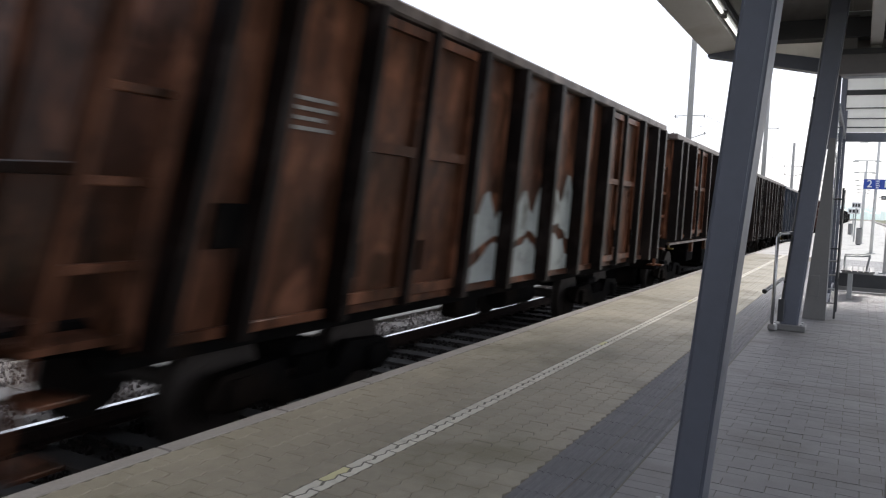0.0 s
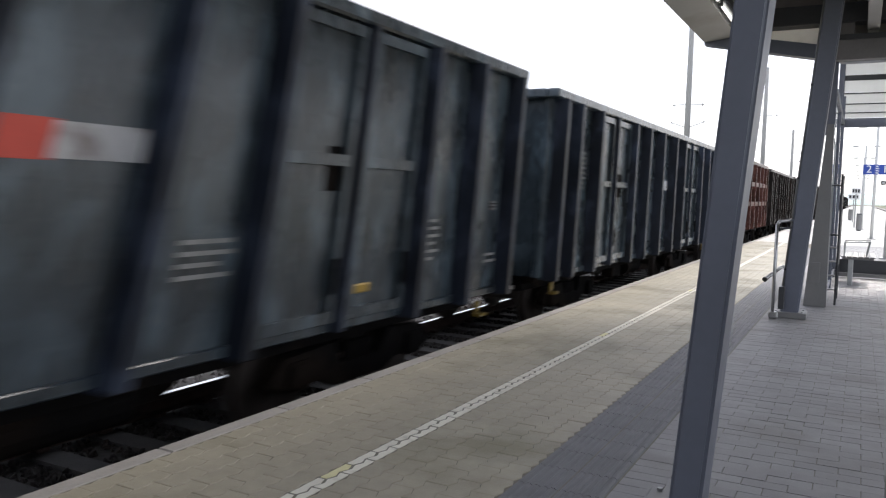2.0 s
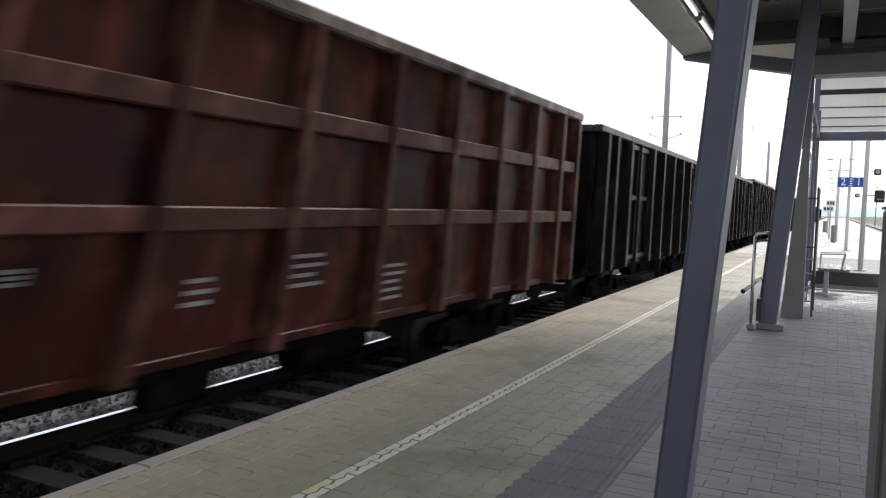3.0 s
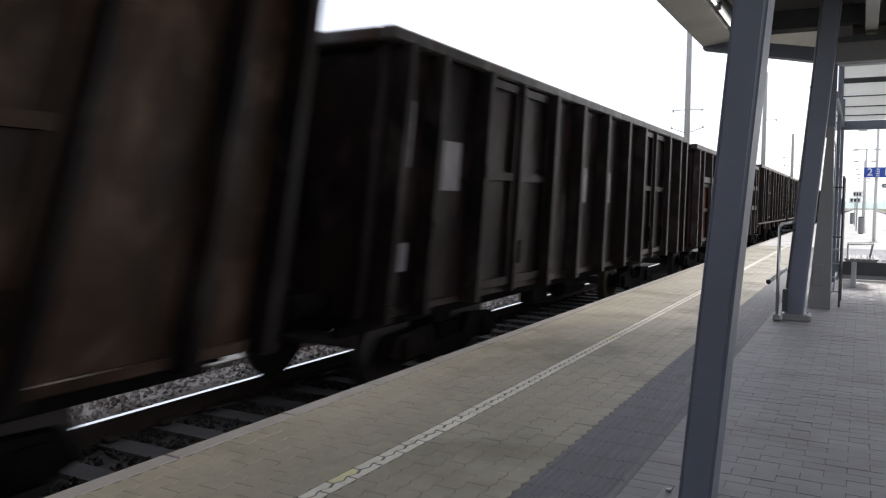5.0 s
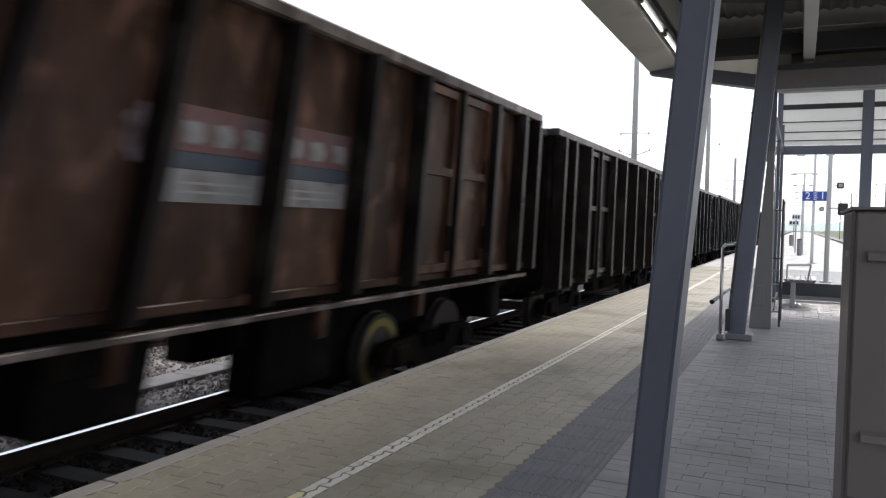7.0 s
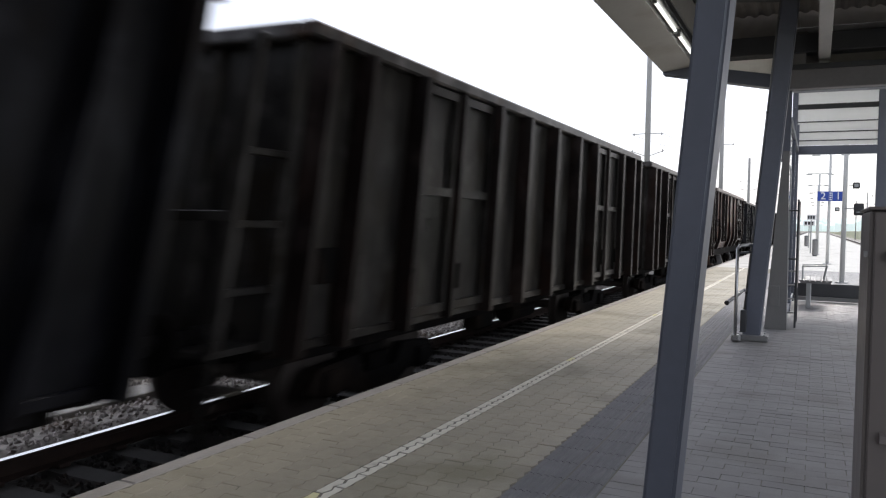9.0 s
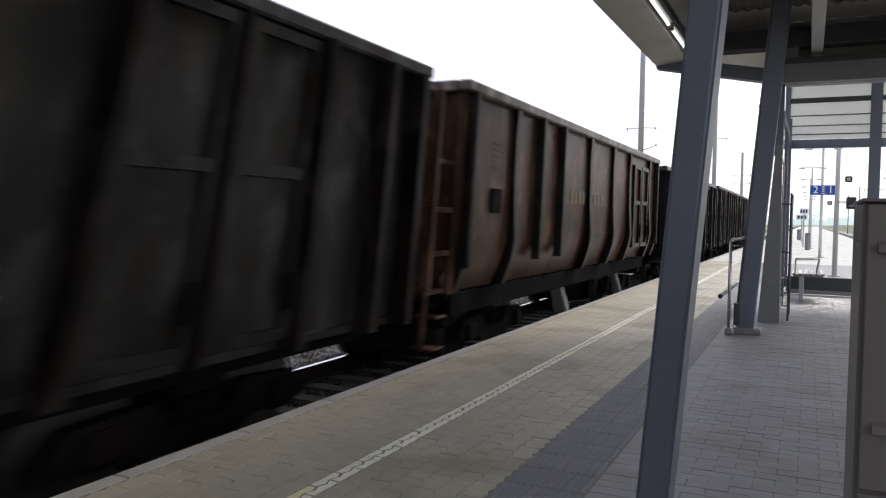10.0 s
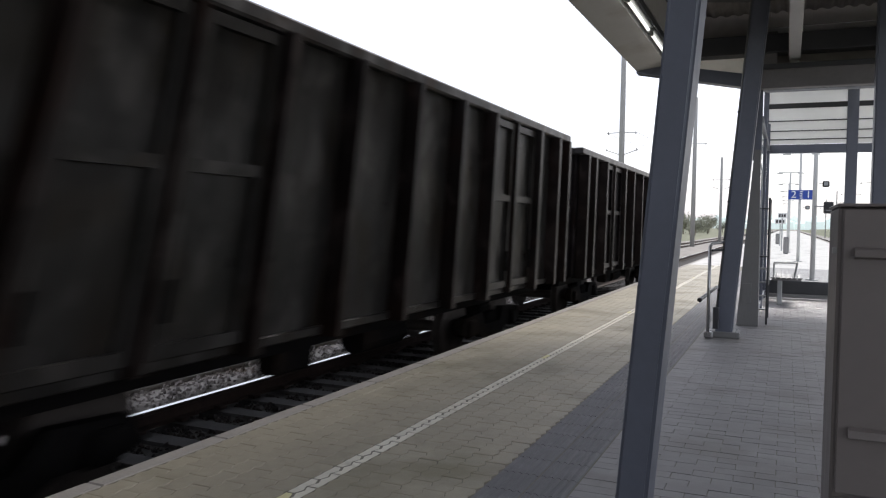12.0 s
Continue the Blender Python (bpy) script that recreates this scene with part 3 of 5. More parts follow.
    part("roof", box(nb(), -0.6, 3.0, 12.25, 17.4, 4.22, 4.30, 0.01), M_FROST, s, "translucent roof sheet")
    return s


shelter()


def timetable_frame():
    """A narrow notice frame standing edge-on, with its rungs."""
    t = thing("notice_frame", "thin dark steel notice frame with short rungs", "notice board", at=(-0.24, 12.35, 0))
    part("post", box(nb(), -0.014, 0.014, -0.02, 0.02, 0.0, 1.86, 0.004), M_DARK, t)
    part("panel", box(nb(), -0.012, 0.012, 0.03, 0.85, 0.55, 1.8, 0.004), M_BLACK, t)
    part("post", box(nb(), -0.014, 0.014, 0.86, 0.90, 0.0, 1.86, 0.004), M_DARK, t)
    part("conduit", bent(nb(), [(-0.115, 0, 0.0), (-0.115, 0, 2.25), (-0.14, 0, 2.36)], 0.011), M_GALV, t)
    for z in (0.22, 0.42, 0.62, 0.82, 1.0, 1.7):
        part("rung", rod(nb(), (-0.13, 0, z), (-0.01, 0, z), 0.012, seg=8), M_GALV if z < 1 else M_DARK, t)
    return t


timetable_frame()


def bench():
    b = thing("bench", "grey metal bench with wire armrest on a pedestal", "bench", at=(0.02, 15.6, 0))
    for i in range(6):
        part("slat", box(nb(), -0.27 + i * 0.092, -0.19 + i * 0.092, -0.1, 1.3, 0.49, 0.515, 0.006), M_STEEL2, b)
    part("frame", box(nb(), -0.25, 0.25, -0.06, 1.26, 0.455, 0.488, 0.004), M_STEEL2, b)
    for y in (0.0, 1.1):
        part("pedestal", box(nb(), -0.15, -0.07, y - 0.04, y + 0.04, 0.0, 0.454, 0.008), M_GALV, b)
    for y in (-0.05, 0.62):
        part("armrest", bent(nb(), [(-0.22, y, 0.5), (-0.22, y, 0.76), (0.18, y, 0.78), (0.13, y, 0.5)], 0.012), M_GALV, b)
    return b


bench()


def barrier():
    """Tubular hand rail beside the leaning column."""
    h = thing("handrail", "brushed steel tubular handrail with a lower bar", "handrail", at=(0, 0, 0))
    part("rail", bent(nb(), [(-0.885, 10.42, 0.0), (-0.885, 10.42, 1.17), (-0.86, 10.44, 1.21), (-0.60, 10.95, 1.24)], 0.02), M_INOX, h, smooth=True)
    part("upper_bar", bent(nb(), [(-0.86, 10.46, 1.12), (-0.74, 10.6, 1.13)], 0.014), M_DARK, h)
    part("lower_bar", bent(nb(), [(-0.985, 10.36, 0.49), (-0.84, 10.75, 0.62), (-0.80, 11.2, 0.62)], 0.024), M_INOX, h, smooth=True)
    part("end_knob", rod(nb(), (-0.99, 10.345, 0.485), (-0.983, 10.365, 0.492), 0.03), M_BLACK, h)
    part("bracket", box(nb(), -0.83, -0.76, 10.44, 10.52, 0.12, 0.40, 0.008), M_DARK, h)
    part("shoe", box(nb(), -0.93, -0.82, 10.37, 10.48, 0.0, 0.09, 0.02), M_INOX, h)
    return h


barrier()


def cabinet():
    """A tall steel locker-like cabinet with flat doors and bar handles."""
    c = thing("machine_cabinet", "warm grey steel cabinet with flat doors and bar handles", "cabinet", at=(0.160, 2.95, 0))
    part("body", box(nb(), 0.0, 1.1, 0.02, 0.58, 0.05, 1.50, 0.008), M_CAB, c)
    part("lid", box(nb(), -0.006, 1.11, -0.004, 0.59, 1.501, 1.512, 0.003), M_CAB, c)
    part("plinth", box(nb(), 0.02, 1.08, 0.05, 0.56, 0.0, 0.049), M_DARK, c)
    d = part("door", box(nb(), 0.014, 1.09, 0.0, 0.019, 0.52, 1.494, 0.005), M_CAB, c)
    for z in (1.345, 0.735):
        part("handle", prism(nb(), [(-0.03, z - 0.012), (-0.001, z - 0.02), (-0.001, z + 0.02), (-0.024, z + 0.012)], "x", 0.05, 0.9), M_CAB, d)
    d2 = part("door", box(nb(), 0.014, 1.09, 0.0, 0.019, 0.07, 0.505, 0.005), M_CAB, c)
    part("slot", box(nb(), 0.15, 0.9, -0.004, -0.0005, 0.40, 0.46), M_BLACK, d2)
    part("hinge", box(nb(), -0.012, -0.001, 0.05, 0.12, 1.34, 1.36), M_GALV, c)
    return c


cabinet()


# ---------------------------------------------------------------- along the platform
# paint made pale to put haze and glare on the distant posts
M_LAMP = mat("hazed_post_paint", (0.55, 0.55, 0.54), 0.5, var=0.06, scale=2, bump=0.02)


def lamp_post(x, y, h=5.2):
    p = thing("platform_lamp", "slender pale grey platform lamp with twin flat heads", "street lamp", "platform lamps", at=(x, y, 0))
    part("post", rod(nb(), (0, 0, 0), (0, 0, h), 0.065, 0.045, 12), M_LAMP, p, smooth=True)
    part("foot", rod(nb(), (0, 0, 0), (0, 0, 0.03), 0.16, seg=12), M_GALV, p)
    part("arm", box(nb(), -0.62, 0.62, -0.02, 0.02, h - 0.04, h, 0.006), M_GALV, p)
    for s in (-1, 1):
        part("lamp_head", box(nb(), s * 0.55 - 0.16, s * 0.55 + 0.16, -0.07, 0.07, h - 0.09, h - 0.041, 0.012), M_GALV, p)
    return p


lp = lamp_post(0.46, 36.2, 4.6)
lamp_post(0.67, 23.6, 6.4)
for x, y in ((0.10, 48.8), (0.05, 61.4), (0.05, 74.0), (0.05, 86.6), (0.05, 99.2), (0.05, 112)):
    copy_thing(lp, Matrix.Translation((x, y, 0)))


def letters(text, size, material, parent, at, label=""):
    """Raised lettering in the built-in font."""
    cu = bpy.data.curves.new("lettering", "FONT")
    cu.body, cu.size, cu.align_x, cu.align_y, cu.extrude = text, size, "CENTER", "CENTER", 0.004
    tmp = bpy.data.objects.new("lettering", cu)
    scene.collection.objects.link(tmp)
    me = bpy.data.meshes.new_from_object(tmp.evaluated_get(bpy.context.evaluated_depsgraph_get()))
    bpy.data.objects.remove(tmp)
    me.materials.append(material)
    ob = new("lettering", me)
    ob.parent = parent
    ob.matrix_basis = at
    return tagged(ob, label)


def track_sign():
    s = thing("track_sign", "blue platform sign with white track numbers 2 and 1", "sign", at=(0.5, 36.05, 0))
    for x, ch in ((-0.28, "2"), (0.28, "1")):
        b = part("panel", box(nb(), x - 0.21, x + 0.21, -0.04, 0.04, 2.62, 3.02, 0.006), M_BLUE, s)
        letters(ch, 0.42, M_WHITE, b, pose(x, -0.046, 2.82, 90, 0, 0), "white numeral")
    m = part("panel", box(nb(), -0.065, 0.065, -0.035, 0.035, 2.62, 3.02, 0.004), M_BLUE, s)
    for i in range(4):
        part("text_bar", box(nb(), -0.045, 0.045, -0.040, -0.036, 2.66 + i * 0.09, 2.70 + i * 0.09), M_WHITE, m)
    return s


track_sign()


def loudspeaker(x, y, z):
    s = thing("loudspeaker", "small dark square loudspeaker on a bracket", "loudspeaker", at=(x, y, z))
    part("arm", rod(nb(), (-0.16, 0, 0.02), (-0.05, 0, 0.02), 0.012), M_GALV, s)
    part("body", box(nb(), -0.07, 0.10, -0.08, 0.08, -0.07, 0.09, 0.02), M_BLACK, s)
    part("grille", box(nb(), -0.035, 0.065, -0.09, -0.081, -0.035, 0.055, 0.008), M_GALV, s)
    return s


loudspeaker(0.92, 23.6, 2.62)
loudspeaker(0.75, 36.2, 2.28)


def display_board():
    d = thing("display_board", "dark train display board on an arm of the lamp post", "display", at=(0.67, 23.5, 0))
    part("arm", rod(nb(), (0.0, 0.05, 2.02), (0.26, 0.0, 2.02), 0.018, seg=8), M_GALV, d)
    b = part("housing", box(nb(), 0.22, 0.46, -0.06, 0.05, 1.83, 2.15, 0.025), M_BLACK, d)
    part("text_bar", box(nb(), 0.28, 0.43, -0.066, -0.061, 1.90, 1.93), M_STENCIL, b)
    return d


display_board()


def far_sign(x, y, z, w, h):
    s = thing("hanging_sign", "small white hanging sign with dark unreadable text", "sign", at=(x, y, 0))
    part("post", rod(nb(), (0, 0.1, 0), (0, 0.1, z + h), 0.04, seg=8), M_GALV, s)
    b = part("board", box(nb(), -w / 2, w / 2, -0.04, 0.04, z, z + h, 0.01), M_WHITE, s)
    for i in range(3):
        part("text_bar", box(nb(), -w * 0.4 + i * w * 0.28, -w * 0.2 + i * w * 0.28, -0.047, -0.041, z + h * 0.25, z + h * 0.8), M_BLACK, b)
    return s


far_sign(-0.27, 52.0, 1.98, 0.5, 0.35)
far_sign(-0.48, 66.0, 1.69, 0.79, 0.41)


def bin_at(x, y, h=0.9, r=0.24):
    b = thing("litter_bin", "grey cylindrical litter bin on the platform", "litter bin", "litter bins", at=(x, y, 0))
    part("drum", rod(nb(), (0, 0, 0.05), (0, 0, h), r, seg=16), M_STEEL2, b, smooth=False)
    part("foot", rod(nb(), (0, 0, 0), (0, 0, 0.05), r * 0.8, seg=16), M_DARK, b)
    part("lid", rod(nb(), (0, 0, h), (0, 0, h + 0.06), r * 1.04, r * 0.8, 16), M_DARK, b)
    return b


bin_at(-0.02, 46.5, 0.85, 0.14)
bin_at(-0.72, 73.0, 0.85, 0.15)


# ---------------------------------------------------------------- masts and country
def mast(x, y, h, r, arms):
    m = thing("catenary_mast", "tall grey spun-concrete line mast with cross arms", "mast", "line masts", at=(x, y, -0.9))
    part("pole", rod(nb(), (0, 0, 0), (0, 0, h), r, r * 0.72, 14), M_MAST, m, smooth=True)
    for z, w, drop in arms:
        a = part("cross_arm", rod(nb(), (-w, 0, z - drop), (0, 0, z), 0.032, seg=8), M_GALV, m)
        a2 = part("cross_arm", rod(nb(), (w, 0, z - drop), (0, 0, z), 0.032, seg=8), M_GALV, m)
        for s, o in ((-1, a), (1, a2)):
            part("insulator", rod(nb(), (s * w * 0.9, 0, z - drop - 0.12), (s * w * 0.9, 0, z - drop + 0.1), 0.04, 0.03, 8), M_STEEL2, o)
    return m


mast(-11.7, 60, 19.0, 0.24, ((9.35, 1.15, 0.05), (7.6, 1.25, -0.45)))
mast(-8.9, 84, 15.5, 0.24, ((10.8, 1.2, 0.0),))
mast(-8.75, 118, 12.2, 0.22, ((9.0, 1.2, 0.0), (7.6, 1.1, -0.3)))
mast(-8.0, 165, 14.5, 0.22, ((9.0, 1.2, 0.0),))
for x, y in ((5.2 + 2.9, 62), (8.1, 92), (8.0, 122), (8.2, 160), (8.3, 205)):
    mast(x, y, 9.2, 0.13, ((7.2, 1.3, 0.1),))


def wire(x0, y0, z0, x1, y1, z1, sag=0.6):
    bm = nb()
    pts = [(x0 + (x1 - x0) * k / 8, y0 + (y1 - y0) * k / 8, z0 + (z1 - z0) * k / 8 - sag * (1 - (k / 4 - 1) ** 2)) for k in range(9)]
    for p, q in zip(pts, pts[1:]):
        rod(bm, p, q, 0.012, seg=5)
    return tagged(part("overhead_wire", bm, M_DARK), "thin dark overhead line wire", "wire", "overhead wires")


for ax in (-1.15, 1.15):
    wire(-11.7 + ax, 60, 8.4, -8.9 + ax, 84, 9.8)
    wire(-8.9 + ax, 84, 9.8, -8.75 + ax, 118, 8.1)


def bush(x, y, h, w, seed, tree=False):
    """A trunk with limbs under a crown of many small leaf clumps."""
    rng = random.Random(seed)
    t = thing("tree" if tree else "bush", "hazy green broad-leaved tree beside the line" if tree else "dull green bush beside the line",
              "tree" if tree else "bush", "trackside trees", at=(x, y, -1.02))
    bm = nb()
    rod(bm, (0, 0, 0), (0, 0, h * 0.6), h * 0.03, h * 0.015, 8)
    tips = []
    for k in range(9):
        a, z = rng.uniform(0, 6.28), h * rng.uniform(0.25, 0.55)
        q = (math.cos(a) * w * rng.uniform(0.3, 0.8), math.sin(a) * w * rng.uniform(0.3, 0.8), z + h * rng.uniform(0.1, 0.35))
        rod(bm, (0, 0, z), q, h * 0.012, h * 0.004, 6)
        tips.append(q)
    part("trunk", bm, M_BARK, t)
    vs, fs = [], []
    for k in range(1500):
        q = rng.choice(tips)
        d = Vector((rng.gauss(0, 1), rng.gauss(0, 1), rng.gauss(0, 0.8))) * w * 0.24
        c = Vector(q) + d
        c.z = max(c.z, h * 0.06)
        s = rng.uniform(0.1, 0.24) * (h / 4) ** 0.5
        n = Euler((rng.uniform(0, 6.28), rng.uniform(0, 6.28), rng.uniform(0, 6.28))).to_matrix()
        i = len(vs)
        for p in ((-1, 0, 0), (0, -0.55, 0.1), (1, 0, 0), (0, 0.55, 0.1)):
            vs.append(tuple(c + n @ (Vector(p) * s)))
        fs.append((i, i + 1, i + 2, i + 3))
    raw("crown", vs, fs, M_LEAF, t)
    return t


protos = [bush(-19, 150, 4.5, 2.6, 1), bush(-18, 128, 6.0, 3.2, 2, True), bush(17, 95, 4.0, 2.6, 3)]
rng = random.Random(9)
for k in range(16):
    copy_thing(protos[k % 3], pose(-19 - rng.uniform(0, 9) - k * 0.3, 150 + k * 13 + rng.uniform(-4, 4), -1.02, 0, 0, rng.uniform(0, 360)))
for k in range(22):
    copy_thing(protos[(k * 2) % 3], pose(15 + rng.uniform(0, 8) + k * 0.4, 60 + k * 12 + rng.uniform(-4, 4), -1.02, 0, 0, rng.uniform(0, 360)))
bank = part("embankment", prism(nb(), [(11, -1.05), (15, 0.6), (40, 1.2), (60, -1.05)], "y", 20, 600), M_GRASS)
tagged(bank, "low grassy bank beyond the second track", "embankment", kind="structure")


def far_woods():
    """Distant tree line along the horizon: many uneven clumps, their haze put in as pale glowing colour."""
    rng = random.Random(21)
    m = bpy.data.materials.new("glowing_haze_woods")
    m.use_nodes = True
    p = m.node_tree.nodes["Principled BSDF"]
    p.inputs["Base Color"].default_value = (0.45, 0.52, 0.50, 1)
    p.inputs["Emission Color"].default_value, p.inputs["Emission Strength"].default_value = (0.62, 0.70, 0.70, 1), 0.75
    vs, fs = [], []
    for k in range(900):
        a = radians(rng.uniform(-50, 50))
        d = rng.uniform(1150, 1500)
        x, y, h, w = d * math.sin(a), d * math.cos(a), rng.uniform(10, 24) + 6 * math.sin(a * 9), rng.uniform(6, 16)
        i = len(vs)
        for q in range(7):
            b = q * 0.8976
            vs += [(x + w * math.cos(b), y + w * math.sin(b), -1.2), (x + w * 0.9 * math.cos(b), y + w * 0.9 * math.sin(b), h * rng.uniform(0.5, 0.75))]
        vs.append((x, y, h))
        for q in range(7):
            n, o = i + 2 * q, i + 2 * ((q + 1) % 7)
            fs += [(n, o, o + 1, n + 1), (n + 1, o + 1, i + 14)]
    tagged(raw("backdrop", vs, fs, m), "pale hazy distant woods along the horizon", "woods", kind="structure")


far_woods()


# ---------------------------------------------------------------- the goods train
SPEED = 24.8                          # metres a second, towards the camera
HALF = 6.28                           # half a wagon body's length
FIRST, PITCH = -4.48, 14.057          # the first wagon's middle at 0 s, and from wagon to wagon over the buffers
VIEW_SHIFT = {5: -0.02, 6: -0.15, 7: -0.12, 10: -0.17, 13: 0.08, 14: -0.12, 17: -0.05, 18: 0.1, 22: 0.04, 23: -0.1}   # shifts single wagons along the track to fit the camera's view
MESHES = {}


def cached(key, make):
    if key not in MESHES:
        MESHES[key] = make()
    return MESHES[key]


def side_wall(w, z0, z1, s, taper):
    """One long side with thickness. taper draws its lower part in."""
    t = 0.05
    if not taper:
        a, b = sorted((s * w, s * (w - t)))
        return box(nb(), a, b, -HALF, HALF, z0, z1)
    zk = z0 + 0.7
    curve = [(w - taper * (1 - math.sin(k * math.pi / 16)), z0 + (zk - z0) * k / 8) for k in range(9)]
    pts = [(s * x, z) for x, z in curve + [(w, z1), (w - t, z1)] + [(x - t, z) for x, z in curve[::-1]]]
    return prism(nb(), pts, "y", -HALF, HALF)


def end_wall(w, z0, z1, s, taper):
    t = 0.05
    a, b = s * (HALF - 0.001), s * (HALF - t)
    q = w - t - 0.002
    pts = [(-q + taper, z0), (q - taper, z0), (q, z0 + 0.9 if taper else z0 + 0.01), (q, z1 - 0.001), (-q, z1 - 0.001), (-q, z0 + 0.9 if taper else z0 + 0.01)]
    return prism(nb(), pts, "y", min(a, b), max(a, b))


def bed(w, z0, taper):
    q = w - 0.06 - taper
    return box(nb(), -q, q, -HALF + 0.06, HALF - 0.06, z0 + 0.02, z0 + 0.1)


def rib_mesh(z0, z1, wide=0.16, deep=0.16):
    bm = nb()
    prism(bm, [(0.0, -wide / 2), (deep, -wide / 2 + 0.035), (deep, wide / 2 - 0.035), (0.0, wide / 2)], "z", z0, z1)
    return bm


def curved_rib(z0, z1, taper):
    """A post that runs from the top rail down and bows in with the rounded side, deeper towards its foot."""
    bm = nb()
    zk = z0 + 0.7
    inner = [(-taper * (1 - math.sin(k * math.pi / 16)), z0 + (zk - z0) * k / 8) for k in range(9)] + [(0.0, z1)]
    outer = [(x + 0.16 - 0.05 * k / 8, z) for k, (x, z) in enumerate(inner[:9])] + [(0.075, zk + 0.5), (0.06, z1 - 0.4), (0.075, z1)]
    prism(bm, inner + outer[::-1], "y", -0.075, 0.075)
    return bm


def door_leaf(z0, z1, wd):
    return box(nb(), 0.004, 0.03, -wd / 2, wd / 2, z0, z1, 0.004)


def door_frame(z0, z1, wd):
    """A rolled-steel frame with a middle bar, in one piece."""
    ys = (-wd / 2, -wd / 2 + 0.075, wd / 2 - 0.075, wd / 2)
    zm = z0 + (z1 - z0) * 0.52
    zs = (z0, z0 + 0.09, zm, zm + 0.09, z1 - 0.09, z1)
    bm = nb()
    front = {(i, k): bm.verts.new((0.085, y, z)) for i, y in enumerate(ys) for k, z in enumerate(zs)}
    back = {(i, k): bm.verts.new((0.028, y, z)) for i, y in enumerate(ys) for k, z in enumerate(zs)}
    solid = {(i, k) for i in range(3) for k in range(5) if not (i == 1 and k in (1, 3))}
    for i, k in solid:
        bm.faces.new([front[q] for q in ((i, k), (i + 1, k), (i + 1, k + 1), (i, k + 1))])
        for (di, dk), a, b in (((-1, 0), (i, k), (i, k + 1)), ((1, 0), (i + 1, k + 1), (i + 1, k)), ((0, -1), (i + 1, k), (i, k)), ((0, 1), (i, k + 1), (i + 1, k + 1))):
            if (i + di, k + dk) not in solid:
                bm.faces.new((front[a], front[b], back[b], back[a]))
    bmesh.ops.recalc_face_normals(bm, faces=bm.faces[:])
    return bm


def wheelset(yellow):
    """Axle, two disc wheels with hubs and studs; a painted ring marks some."""
    bm = nb()
    rod(bm, (-0.95, 0, 0), (0.95, 0, 0), 0.08, seg=12)
    for s in (-1, 1):
        rod(bm, (s * 0.70, 0, 0), (s * 0.80, 0, 0), 0.455, seg=32)
        rod(bm, (s * 0.68, 0, 0), (s * 0.70, 0, 0), 0.485, seg=32)
        rod(bm, (s * 0.80, 0, 0), (s * 0.812, 0, 0), 0.13, seg=16)
        for k in range(3):
            a = k * 2.094
            rod(bm, (s * 0.80, 0.22 * math.cos(a), 0.22 * math.sin(a)), (s * 0.806, 0.22 * math.cos(a), 0.22 * math.sin(a)), 0.05, seg=10)
    n = 32
    for s in (-1, 1):
        a, b = ([bm.verts.new((s * 0.803, r * math.cos(i * 6.2832 / n), r * math.sin(i * 6.2832 / n))) for i in range(n)] for r in (0.31, 0.40))
        for i in range(n):
            bm.faces.new((a[i], a[(i + 1) % n], b[(i + 1) % n], b[i])).material_index = 1
    me = mesh_of("wheelset", bm, M_WHEEL)
    me.materials.append(M_WHEELY if yellow else M_WHEEL)
    return me


def side_frame(s):
    """A bogie's cast side frame with its axle boxes and springs."""
    bm = nb()
    x = s * 1.0
    prism(bm, [(-1.25, 0.42), (-1.1, 0.62), (-0.45, 0.66), (-0.3, 0.45), (0.3, 0.45), (0.45, 0.66), (1.1, 0.62), (1.25, 0.42), (1.1, 0.36), (0.6, 0.36), (0.42, 0.27), (-0.42, 0.27), (-0.6, 0.36), (-1.1, 0.36)],
          "x", x - 0.06, x + 0.06)
    for y in (-0.9, 0.9):
        box(bm, x - 0.02 if s > 0 else x - 0.12, x + 0.12 if s > 0 else x + 0.02, y - 0.14, y + 0.14, 0.34, 0.58, 0.03)
    for y in (-0.14, 0, 0.14):
        rod(bm, (x, y, 0.3), (x, y, 0.62), 0.055, seg=10)
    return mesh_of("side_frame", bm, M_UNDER)


